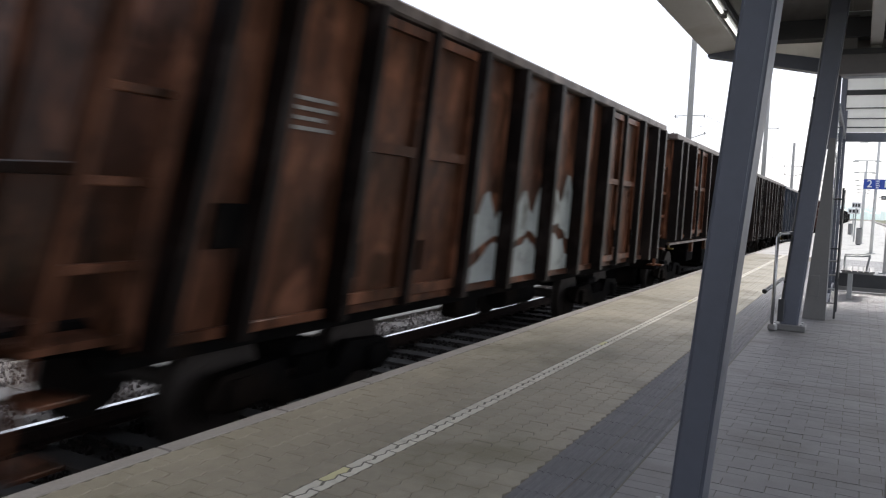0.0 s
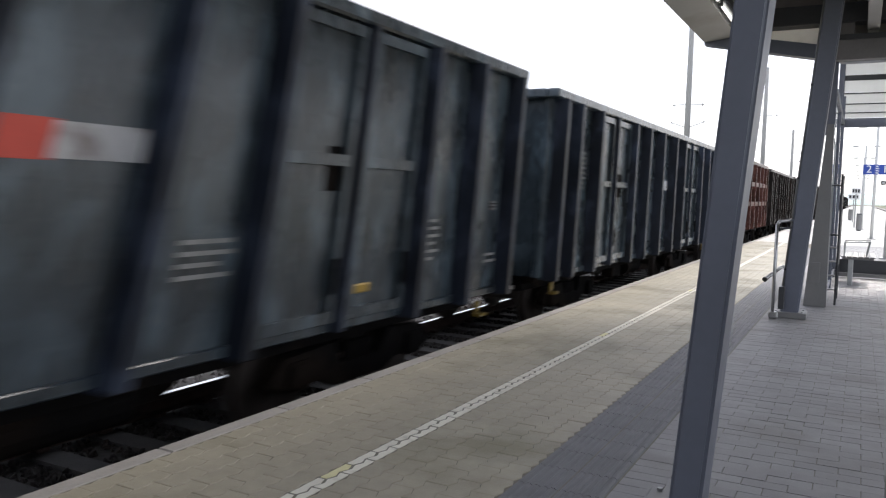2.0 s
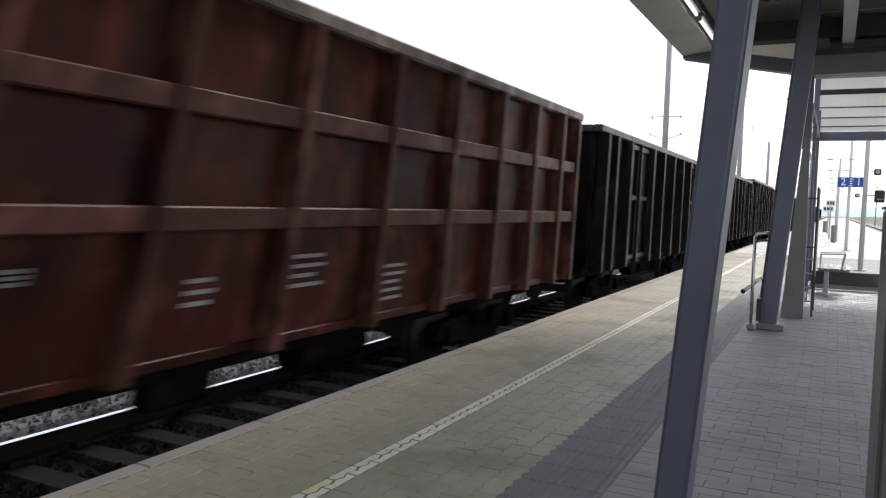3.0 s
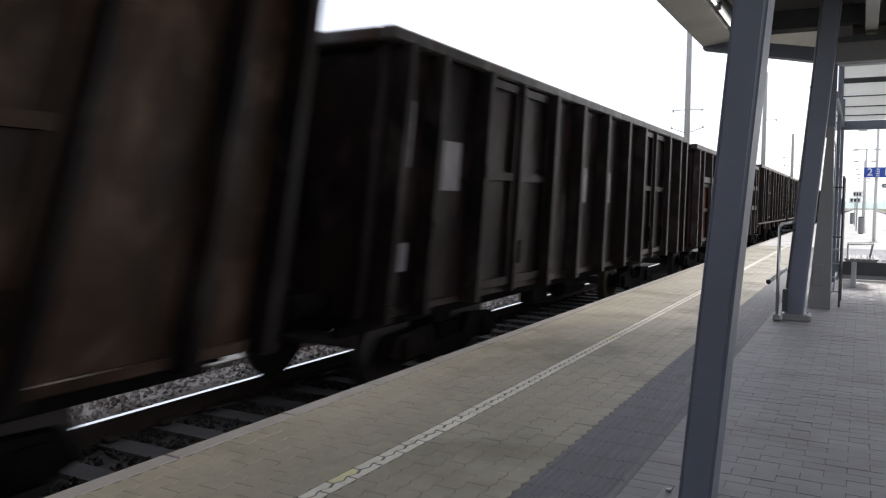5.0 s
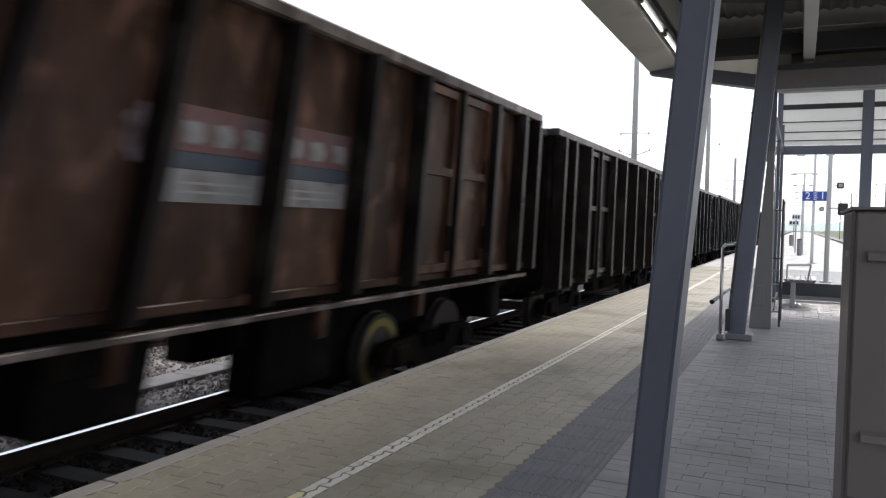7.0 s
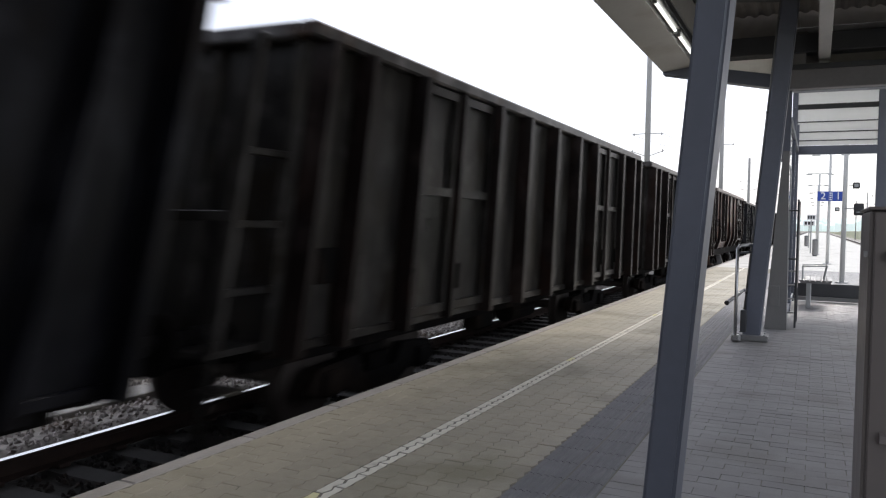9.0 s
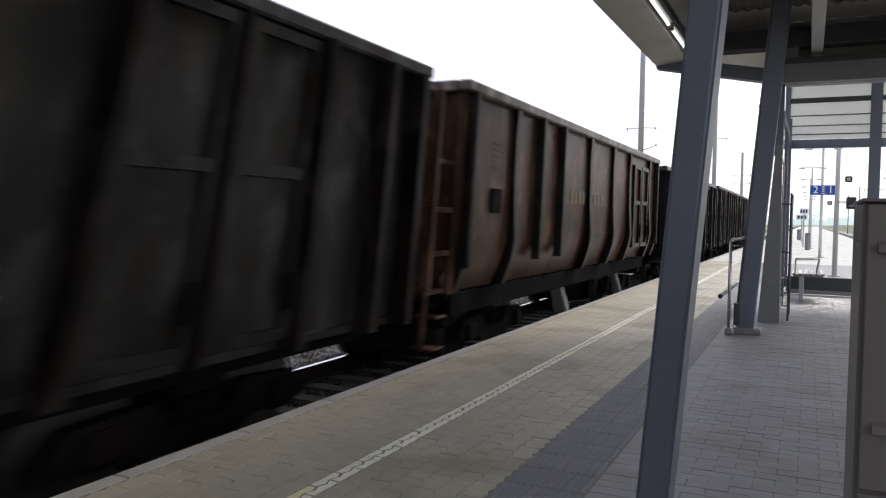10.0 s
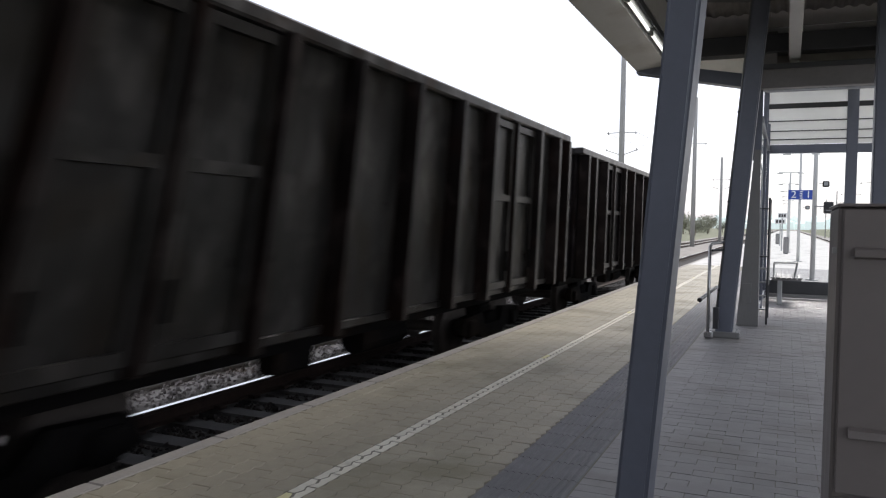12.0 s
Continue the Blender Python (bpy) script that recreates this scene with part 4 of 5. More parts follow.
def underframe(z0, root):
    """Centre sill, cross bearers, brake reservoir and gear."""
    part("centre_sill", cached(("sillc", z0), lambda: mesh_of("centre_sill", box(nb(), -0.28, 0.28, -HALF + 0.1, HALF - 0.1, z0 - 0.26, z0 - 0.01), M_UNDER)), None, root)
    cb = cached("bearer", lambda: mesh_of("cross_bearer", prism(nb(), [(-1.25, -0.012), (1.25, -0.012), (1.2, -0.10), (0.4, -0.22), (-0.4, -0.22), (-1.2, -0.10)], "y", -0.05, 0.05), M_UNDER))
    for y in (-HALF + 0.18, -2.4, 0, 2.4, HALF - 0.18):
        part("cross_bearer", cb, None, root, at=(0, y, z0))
    # long dark bars added to darken the view under the body
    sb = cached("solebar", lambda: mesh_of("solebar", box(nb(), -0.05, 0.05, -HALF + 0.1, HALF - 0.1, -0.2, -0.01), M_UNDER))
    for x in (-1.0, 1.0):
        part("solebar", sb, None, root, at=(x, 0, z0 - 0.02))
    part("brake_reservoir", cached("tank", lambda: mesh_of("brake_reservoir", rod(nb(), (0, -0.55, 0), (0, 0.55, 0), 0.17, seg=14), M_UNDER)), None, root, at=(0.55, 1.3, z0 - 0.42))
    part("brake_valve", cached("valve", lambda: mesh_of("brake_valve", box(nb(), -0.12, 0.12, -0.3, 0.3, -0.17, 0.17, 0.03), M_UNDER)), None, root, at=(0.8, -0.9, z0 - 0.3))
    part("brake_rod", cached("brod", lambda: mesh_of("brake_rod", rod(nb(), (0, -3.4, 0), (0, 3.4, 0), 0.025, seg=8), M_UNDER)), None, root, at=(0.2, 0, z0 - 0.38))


def buffer_mesh():
    bm = nb()
    rod(bm, (0, 0, 0), (0, 0.46, 0), 0.1, seg=14)
    rod(bm, (0, 0.44, 0), (0, 0.72, 0), 0.075, seg=14)
    rod(bm, (0, 0.715, 0), (0, 0.745, 0), 0.225, 0.21, 20)
    return mesh_of("buffer", bm, M_UNDER)


def coupling():
    bm = nb()
    box(bm, -0.06, 0.06, 0.0, 0.74, 0.98, 1.08, 0.02)
    rod(bm, (0, 0.3, 0.98), (0, 0.34, 0.62), 0.035, seg=8)
    return mesh_of("coupling", bm, M_UNDER)


def brake_hose():
    return mesh_of("brake_hose", bent(nb(), [(0.35, 0, 0.95), (0.38, 0.2, 0.66), (0.36, 0.74, 0.62)], 0.025), M_UNDER)


def bars(rows, w, h, fill=0.4):
    """Unreadable stencilled lines: plain bars."""
    bm = nb()
    r = random.Random(rows * 7 + int(w * 100))
    for i in range(rows):
        z = -h / 2 + h * (i + 0.25) / rows
        box(bm, 0.0, 0.004, -w / 2, -w / 2 + w * r.uniform(0.7, 1.0), z, z + h / rows * fill)
    return bm


def plate(w, h):
    return box(nb(), 0.0, 0.005, -w / 2, w / 2, -h / 2, h / 2)


def graffito(seed, w, h):
    """A sprayed shape with a wavy outline."""
    r = random.Random(seed)
    bm = nb()
    pts = []
    if seed < 20:
        # a bay of tall letters: flat foot, torn top, a slanting gap across
        top = [(-w / 2 + w * i / 9, h * (0.12 + 0.38 * abs(math.sin(i * 0.7 + seed)) * r.uniform(0.6, 1.1))) for i in range(10)]
        gap = [(-w / 2 + w * i / 9, h * (-0.12 + 0.10 * math.sin(i * 0.5 + seed) + r.uniform(-0.02, 0.02))) for i in range(10)]
        prism(bm, gap + top[::-1], "x", 0.0, 0.005)
        low = [(y, z - h * r.uniform(0.07, 0.16)) for y, z in gap]
        prism(bm, [(-w / 2, -h / 2), (w / 2, -h / 2)] + low[::-1], "x", 0.0, 0.005)
        return bm
    for i in range(26):
        a = i * 6.2832 / 26
        k = 0.78 + 0.22 * r.random() + (0.12 if i % 3 == 0 else 0)
        pts.append((w / 2 * k * math.copysign(abs(math.cos(a)) ** 0.6, math.cos(a)), h / 2 * k * math.copysign(abs(math.sin(a)) ** 0.7, math.sin(a))))
    prism(bm, pts, "x", 0.0, 0.005)
    return bm


def side_band(w, z0, taper, y0, y1, z1):
    """A thin painted field on a rounded side, from the sill up to z1."""
    zk = z0 + 0.7
    curve = [(w - taper * (1 - math.sin(k * math.pi / 16)), z0 + (zk - z0) * k / 8) for k in range(9)] + [(w, z1)]
    return prism(nb(), [(x + 0.006, z) for x, z in curve] + [(x + 0.001, z) for x, z in curve[::-1]], "y", y0, y1)


def end_stage(w, z0, z1, paint, root):
    """Brakeman's stage at the wagon's front: floor with uprights, rails and steps."""
    pn = paint.name
    one = lambda name, key, make: cached((name, pn, key), lambda: mesh_of(name, make(), paint))
    st = part("end_stage", one("end_stage", z0, lambda: box(nb(), -w + 0.1, w - 0.1, -0.55, -0.005, 0.02, 0.07)), None, root, at=(0, -HALF - 0.08, z0))
    h = z1 - z0 - 0.25
    for s in (-1, 1):
        x = s * (w - 0.1)
        part("upright", one("upright", round(h, 2), lambda: box(nb(), -0.05, 0.05, -0.04, 0.04, 0.0, h, 0.008)), None, st, at=(x, -0.51, 0.07))
        for z in (0.45, 0.95, 1.5):
            if z < h:
                part("rail", one("rail", 0, lambda: box(nb(), -0.03, 0.03, -0.232, 0.232, 0.0, 0.06, 0.008)), None, st, at=(x, -0.2375, z))
        for z in (0.2, 0.55):
            part("step", one("step", 0, lambda: box(nb(), -0.16, 0.16, -0.125, 0.125, -0.03, 0.0, 0.006)), None, st, at=(x, -0.375, -z))
        part("step_hanger", one("step_hanger", 0, lambda: box(nb(), -0.03, 0.03, -0.02, 0.02, -0.6, 0.0)), None, st, at=(x, -0.52, 0.02))
    part("cross_rail", one("cross_rail", 0, lambda: box(nb(), -w + 0.16, w - 0.16, -0.03, 0.03, 0.0, 0.08, 0.008)), None, st, at=(0, -0.52, 1.0))


# rib places along one side; doors stand in the two wide bays
RIBS = (-6.2, -5.55, -4.47, -2.38, -1.25, 0.0, 1.25, 2.38, 4.47, 5.55, 6.2)
RIBS_BLUE = (-6.2, -5.56, -4.56, -2.42, -1.42, -0.24, 0.98, 1.94, 4.12, 5.14, 6.2)
WHEELS = []


def wagon(k, kind, paint, group, label, marks=(), door_paint=None, stage=False, yellow=False, top=None, step=False, base=None):
    w = 1.40
    raised = kind in ("raised", "hopper")
    z0 = base or (1.36 if raised else 0.96)
    z1 = top or (3.60 if raised else 3.50)
    # lies the same way round as it runs: local +x faces the platform
    root = thing("goods_wagon", label, "railway wagon", group)
    hop = 0.20 if kind == "hopper" else 0.0
    pn = paint.name
    for s in (1, -1):
        part("side_wall", cached(("side", kind, pn, z0, z1, s), lambda: mesh_of("side_wall", side_wall(w, z0, z1 - 0.12, s, hop), paint)), None, root)
        part("end_wall", cached(("end", kind, pn, z0, z1, s), lambda: mesh_of("end_wall", end_wall(w, z0, z1 - 0.12, s, hop), paint)), None, root)
    part("floor", cached(("bed", pn, z0, hop), lambda: mesh_of("floor", bed(w, z0, hop), paint)), None, root)
    def rail():
        bm = nb()
        for s in (-1, 1):
            box(bm, s * (w + 0.02) - 0.085, s * (w + 0.02) + 0.085, -HALF - 0.20, HALF + 0.20, z1 - 0.13, z1, 0.02)
        for s in (-1, 1):
            box(bm, -w + 0.066, w - 0.066, s * (HALF + 0.065) - 0.134, s * (HALF + 0.065) + 0.134, z1 - 0.128, z1 - 0.001, 0.02)
        return mesh_of("top_rail", bm, cap)
    cap = {W_BROWN: W_PALERAIL, W_BROWN2: W_PALERAIL, W_OLIVE: W_PALERAIL, W_RED: W_PALERAIL, W_BLUE: W_BLUE}.get(paint, W_GREYRAIL)
    part("top_rail", cached(("rail", pn, z1), rail), None, root)
    if not hop:
        def sill():
            bm = nb()
            for s in (-1, 1):
                box(bm, s * (w - 0.02) - 0.05, s * (w - 0.02) + 0.05, -HALF, HALF, z0 - 0.03, z0 + 0.05, 0.01)
            return mesh_of("sill", bm, paint)
        part("sill", cached(("sill", pn, z0), sill), None, root)
    turn = Matrix.Rotation(math.pi, 4, "Z")
    if kind == "grid":
        ys = [-6.2, -5.6, -4.4, -3.25, -2.0, -0.7, 0.6, 1.9, 3.15, 4.35, 5.45, 6.2]
        post = W_REDPOST if paint is W_RED else W_MPOST
        rib = cached(("rib", pn, z0, z1, 1), lambda: mesh_of("rib", rib_mesh(z0 - 0.04, z1 - 0.13, 0.15, 0.15), post))
        def belt():
            bm = nb()
            for z in (z0 + 0.84, z0 + 1.58):
                box(bm, 0.001, 0.12, -4.4, 6.19, z, z + 0.16, 0.012)
            box(bm, 0.001, 0.12, -5.6, -4.4, z0 + 1.58, z0 + 1.74, 0.012)
            return mesh_of("belt_rail", bm, post)
        for s in (1, -1):
            part("belt_rail", cached(("belt", pn), belt), None, root, at=Matrix.Translation((s * w, 0, 0)) @ (Matrix.Identity(4) if s > 0 else turn))
        doors = [(-5.0, 1.04, 1.5)]
    elif hop:
        ys = [-6.2, -4.6, -0.53, 1.35, 2.95, 5.3, 6.2]
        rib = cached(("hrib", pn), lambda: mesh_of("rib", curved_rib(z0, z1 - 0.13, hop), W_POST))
        doors = [(3.72, 0.78, 1.9), (4.6, 0.78, 1.9)]
    else:
        ys = RIBS_BLUE if paint is W_BLUE else RIBS
        leaves = (-3.49, 3.03) if paint is W_BLUE else (-3.425, 3.425)
        # posts take the paint that has their shade in it
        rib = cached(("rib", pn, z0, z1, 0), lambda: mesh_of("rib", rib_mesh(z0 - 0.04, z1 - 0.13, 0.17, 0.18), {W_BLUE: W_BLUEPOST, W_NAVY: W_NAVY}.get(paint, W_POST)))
        doors = [(c + d, 0.86, z1 - z0 - 0.22) for c in leaves for d in (-0.52, 0.52)]
    for s in (1, -1):
        m = Matrix.Identity(4) if s > 0 else turn
        for y in ys:
            part("rib", rib, None, root, at=Matrix.Translation((s * w, y * 1.0, 0)) @ m)
        if kind in ("std", "raised"):
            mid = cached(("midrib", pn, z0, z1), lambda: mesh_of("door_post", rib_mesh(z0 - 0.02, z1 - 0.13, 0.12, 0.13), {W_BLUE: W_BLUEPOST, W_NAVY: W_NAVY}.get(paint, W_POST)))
            for y in leaves:
                part("door_post", mid, None, root, at=Matrix.Translation((s * w, y, 0)) @ m)
        if hop:
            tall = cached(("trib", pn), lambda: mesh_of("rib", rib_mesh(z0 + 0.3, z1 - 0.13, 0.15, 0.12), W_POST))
            for y in (-6.2, -3.55, -2.43, 6.2):
                part("rib", tall, None, root, at=Matrix.Translation((s * w, y, 0)) @ m)
        for y, wd, h in doors:
            dp = door_paint or paint
            zb = z0 + (0.28 if hop else 0.06)
            d = part("door", cached(("door", dp.name, wd, h, z0), lambda: mesh_of("door", door_leaf(zb, zb + h, wd), dp)), None, root,
                     at=Matrix.Translation((s * (w + 0.0), y, 0)) @ m)
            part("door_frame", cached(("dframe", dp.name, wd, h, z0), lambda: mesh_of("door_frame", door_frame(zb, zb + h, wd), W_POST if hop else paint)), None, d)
            part("latch", cached(("latch", pn), lambda: mesh_of("latch", box(nb(), 0.086, 0.115, -0.022, 0.022, -0.02, 0.26, 0.006), M_UNDER)),
                 None, d, at=(0.0, 0.36 * (1 if y > 0 else -1), zb + 0.25))
    # end ribs
    er = cached(("erib", pn, z0, z1), lambda: mesh_of("end_rib", rib_mesh(z0, z1 - 0.13, 0.14, 0.08), paint))
    for s in (1, -1):
        for x in (-1.3, -0.45, 0.45, 1.3):
            part("end_rib", er, None, root, at=Matrix.Translation((x, s * HALF, 0)) @ Matrix.Rotation(s * math.pi / 2, 4, "Z"))
    underframe(z0, root)
    for s in (1, -1):
        m = Matrix.Translation((0, s * (HALF - 0.02), 0)) @ (Matrix.Identity(4) if s > 0 else turn)
        for x in (-0.875, 0.875):
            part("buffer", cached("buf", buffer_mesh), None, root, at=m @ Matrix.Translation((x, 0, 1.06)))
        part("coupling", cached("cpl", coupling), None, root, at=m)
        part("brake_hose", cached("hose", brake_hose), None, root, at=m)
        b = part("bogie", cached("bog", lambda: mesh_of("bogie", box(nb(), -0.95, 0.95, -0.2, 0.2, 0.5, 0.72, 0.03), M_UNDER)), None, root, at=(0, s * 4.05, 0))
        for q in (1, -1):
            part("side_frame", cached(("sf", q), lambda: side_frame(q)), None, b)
        # plain dark block added to close the view through the bogie
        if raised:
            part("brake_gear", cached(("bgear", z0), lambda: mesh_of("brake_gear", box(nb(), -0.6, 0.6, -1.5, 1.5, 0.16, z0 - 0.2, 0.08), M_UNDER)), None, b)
        for y in (-0.9, 0.9):
            yw = yellow and s > 0 and y < 0
            ws = part("wheelset", cached(("ws", yw), lambda: wheelset(yw)), None, b, at=(0, y, 0.46))
            WHEELS.append((ws, k, (0, y, 0.46)))
        # yellow corner step
        st = cached("step", lambda: mesh_of("corner_step", box(box(nb(), 0.0, 0.04, -0.05, 0.05, -0.13, 0.0, 0.01), 0.0, 0.12, -0.07, 0.07, -0.16, -0.131), M_YEL))
        if step:
            part("corner_step", st, None, root, "yellow corner step", at=(w - 0.06, s * (HALF - 0.45), z0 - 0.1))
    # dark strip added to blacken the hopper's underside
    if hop:
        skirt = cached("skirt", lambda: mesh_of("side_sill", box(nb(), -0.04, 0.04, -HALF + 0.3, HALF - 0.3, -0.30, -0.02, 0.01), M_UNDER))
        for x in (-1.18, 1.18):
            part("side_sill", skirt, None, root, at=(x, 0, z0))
    # deep dark end boxes added to cover the bright ballast behind
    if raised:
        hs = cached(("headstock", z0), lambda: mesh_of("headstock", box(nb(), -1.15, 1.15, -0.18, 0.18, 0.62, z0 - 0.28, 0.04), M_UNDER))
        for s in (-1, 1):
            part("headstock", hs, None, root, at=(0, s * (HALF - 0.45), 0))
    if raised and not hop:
        lr = cached(("ledge", pn), lambda: mesh_of("ledge_rail", box(nb(), -0.02, 0.06, -HALF + 0.05, HALF - 0.05, -0.16, -0.11, 0.008), W_PALERAIL))
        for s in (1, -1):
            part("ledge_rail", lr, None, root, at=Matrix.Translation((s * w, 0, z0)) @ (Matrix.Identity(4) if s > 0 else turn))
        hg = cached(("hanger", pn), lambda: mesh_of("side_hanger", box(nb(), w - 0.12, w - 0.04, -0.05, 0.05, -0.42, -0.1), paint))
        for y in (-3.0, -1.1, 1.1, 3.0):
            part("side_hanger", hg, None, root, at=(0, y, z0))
        # plain dark boxes added as blockers in front of the lit ballast
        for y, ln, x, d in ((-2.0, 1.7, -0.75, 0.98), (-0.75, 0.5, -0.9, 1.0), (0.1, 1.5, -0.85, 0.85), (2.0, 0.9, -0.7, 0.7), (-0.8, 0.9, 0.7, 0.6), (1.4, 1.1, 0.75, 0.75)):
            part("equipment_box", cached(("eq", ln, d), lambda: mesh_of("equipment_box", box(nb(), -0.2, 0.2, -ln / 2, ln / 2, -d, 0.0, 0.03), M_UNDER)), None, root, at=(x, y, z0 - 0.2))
    if stage:
        end_stage(w, z0, z1, paint, root)
    x = w + 0.004
    for mk in marks:
        what, y, z, a, b = mk
        if what == "bars":
            part("stencil_mark", bars(a, b, 0.075 * a), M_YSTRIPE if kind == "hopper" else M_STENCIL, root, "faded unreadable stencilled lines", at=(x, y, z))["kind"] = "stuff"
        elif what == "banner":
            # a pale emblem, then red lettering shapes over a blue and a white band, cut by the middle post
            bright, dim = (M_BANDW, M_BANDR, M_BANDB), (M_BANDW2, M_BANDR2, M_BANDB2)
            white, red, blue = bright if a == 0 else dim
            e = part("emblem", graffito(40 + k, 0.4, 0.42), M_EMBLEM, root, "pale worn round emblem", at=(x, y - 1.27, z + 0.12))
            for y0, y1 in ((-1.05, -0.10), (0.10, 1.12)):
                m0, ln = (y0 + y1) / 2, y1 - y0
                bb = part("banner", plate(ln, 0.22), white, root, "white, blue and red banner", at=(x, y + m0, z - 0.19))
                part("band", plate(ln, 0.11), blue, bb, at=(0, 0, 0.17))
                part("band", plate(ln, 0.31), red, bb, at=(0, 0, 0.385))
                n = 3
                for i in range(n):
                    part("letter_shape", graffito(60 + k + i, ln / n * 0.72, 0.17), white, bb, at=(0.002, -ln / 2 + ln * (i + 0.5) / n, 0.36))
                for i in range(2):
                    part("text_bar", plate(ln * 0.8, 0.018), M_STENCIL, bb, at=(0.002, 0, -0.04 + 0.06 * i))
        elif what == "logo":
            bb = part("logo", plate(0.34, 0.22), M_RED, root, "red and white logo shapes", at=(x, y - 0.30, z))
            part("logo_bar", plate(0.62, 0.20), M_BANDW, bb, at=(0.001, 0.49, 0.0))
        elif what == "graffiti":
            for i in range(int(a)):
                part("graffiti", graffito(k * 10 + i, b, (1.05, 1.15, 1.4)[i % 3]), M_GRAF, root, "white and teal sprayed graffiti", at=(x, y + i * 1.24, z + (0, 0.03, 0.14)[i % 3]))
        elif what == "poster":
            part("poster", plate(a, b), M_POSTER, root, "pale paper notice", at=(x, y, z))
        elif what == "plate":
            pl = part("plate", plate(a, b), M_BANDW2, root, "pale plate with dark lines", at=(x, y, z))
            for i in range(2):
                part("text_bar", plate(a * 0.94, 0.012), M_UNDER, pl, at=(0.002, 0, b * (i - 0.5) * 0.36))
        elif what == "stripe":
            for m0, ln in (((-0.72, 0.9), (0.34, 1.1)) if b == 0 else ((0.0, b),)):
                st = part("stripe", plate(ln, a), M_YSTRIPE, root, "faded ochre stripe", at=(x, y + m0, z))
                if b == 0:
                    part("stripe_edge", plate(ln, 0.09), M_GREENISH, st, at=(0, 0, -a / 2 - 0.046))
        elif what == "pale":
            part("pale_stripe", graffito(30 + k, a, b), M_PALE, root, "faded pale green and grey paint", at=(x, y, z))
        elif what == "patch":
            part("paint_patch", graffito(k + int(z * 9), a, b), W_RED, root, "red primer patch", at=(x, y, z))
        elif what == "panel":
            part("paint_patch", plate(a, b), W_PANEL, root, "plain lighter panel", at=(x, y, z))
        elif what == "box":
            part("plate_holder", box(nb(), 0.0, 0.03, -a / 2, a / 2, -b / 2, b / 2, 0.006), M_UNDER, root, "dark label holder", at=(x, y, z))
        elif what == "handle":
            part("release_handle", box(nb(), 0.0, 0.05, -a / 2, a / 2, -b / 2, b / 2, 0.012), M_YEL2, root, "yellow release handle", at=(x, y, z))
        elif what == "band":
            # a darker red field that follows the rounded lower side
            part("paint_field", side_band(w, z0, hop, y, z, b), W_FIELD, root, "dark red painted field")
        elif what == "chute":
            ch = part("discharge_chute", prism(nb(), [(-0.18, 0.0), (0.02, 0.0), (-0.12, b), (-0.30, b)], "y", -a / 2, a / 2), M_CHUTE, root, "pale grey discharge chute", at=(w - 0.22, y, z))
            part("flap", prism(nb(), [(0.024, 0.0), (0.05, 0.0), (-0.03, 0.3), (-0.05, 0.3)], "y", -a / 2 + 0.03, a / 2 - 0.03), M_CHUTE, ch)
        elif what == "letters":
            for i in range(int(a)):
                ln = b / a
                part("letter_shape", plate(ln * 0.7, 0.24 - 0.03 * (i % 2)), M_CREAM, root, "faded cream lettering shape", at=(x, y + (i + 0.5 - a / 2) * ln, z))
    walk_rows.append((root, FIRST + PITCH * k + VIEW_SHIFT.get(k, 0.0)))
    return root


walk_rows = []
DK = "soot-dark open goods wagon with steel side posts, grimy"
BL = "blue-grey open goods wagon"
G = "wagons of the passing goods train"
wagon(0, "std", W_DARK, G, DK)
wagon(1, "std", W_BROWN, G, "rust-brown open goods wagon with white graffiti on its side", (("graffiti", -1.85, 1.62, 3, 1.08), ("bars", -5.0, 2.6, 4, 0.5), ("box", -5.75, 1.76, 0.32, 0.3)), stage=True, base=1.04, top=3.7)
wagon(2, "raised", W_BROWN, G, "rust-brown open goods wagon with a striped banner on its side", (("banner", 0.0, 2.33, 0, 0), ("plate", -5.72, 1.83, 0.52, 0.30), ("bars", -3.95, 2.6, 4, 0.4), ("bars", 0.16, 1.65, 4, 0.45), ("poster", 1.8, 2.25, 0.42, 0.5)), stage=True, yellow=True, step=True, top=3.65)
wagon(3, "std", W_DARK, G, DK, (("bars", 2.9, 1.5, 3, 0.5),), stage=True, top=3.53)
wagon(4, "std", W_BLUE, G, BL + " and a red and white logo", (("bars", -5.85, 1.57, 5, 0.45), ("bars", -4.95, 2.4, 8, 0.32), ("logo", 0.42, 2.24, 0, 0), ("bars", 1.57, 1.55, 4, 0.5), ("bars", 4.45, 1.55, 6, 0.6), ("bars", 5.95, 1.29, 2, 0.32), ("plate", 5.93, 1.88, 0.18, 0.1), ("handle", 3.32, 1.19, 0.28, 0.08), ("bars", 4.25, 0.97, 1, 0.2), ("box", 2.85, 2.18, 0.38, 0.36)), step=True, base=0.9, top=3.51)
wagon(5, "std", W_BLUE, G, BL + " and a red and white logo", (("bars", -5.9, 1.57, 6, 0.45), ("bars", -4.95, 2.4, 8, 0.32), ("logo", 0.42, 2.28, 0, 0), ("bars", 1.57, 1.57, 4, 0.48), ("bars", 4.4, 1.64, 7, 0.62), ("bars", 5.88, 1.35, 2, 0.45), ("plate", 5.85, 1.9, 0.2, 0.11), ("bars", 4.25, 0.99, 1, 0.24), ("box", -3.0, 2.2, 0.3, 0.4)), step=True, base=0.9, top=3.45)
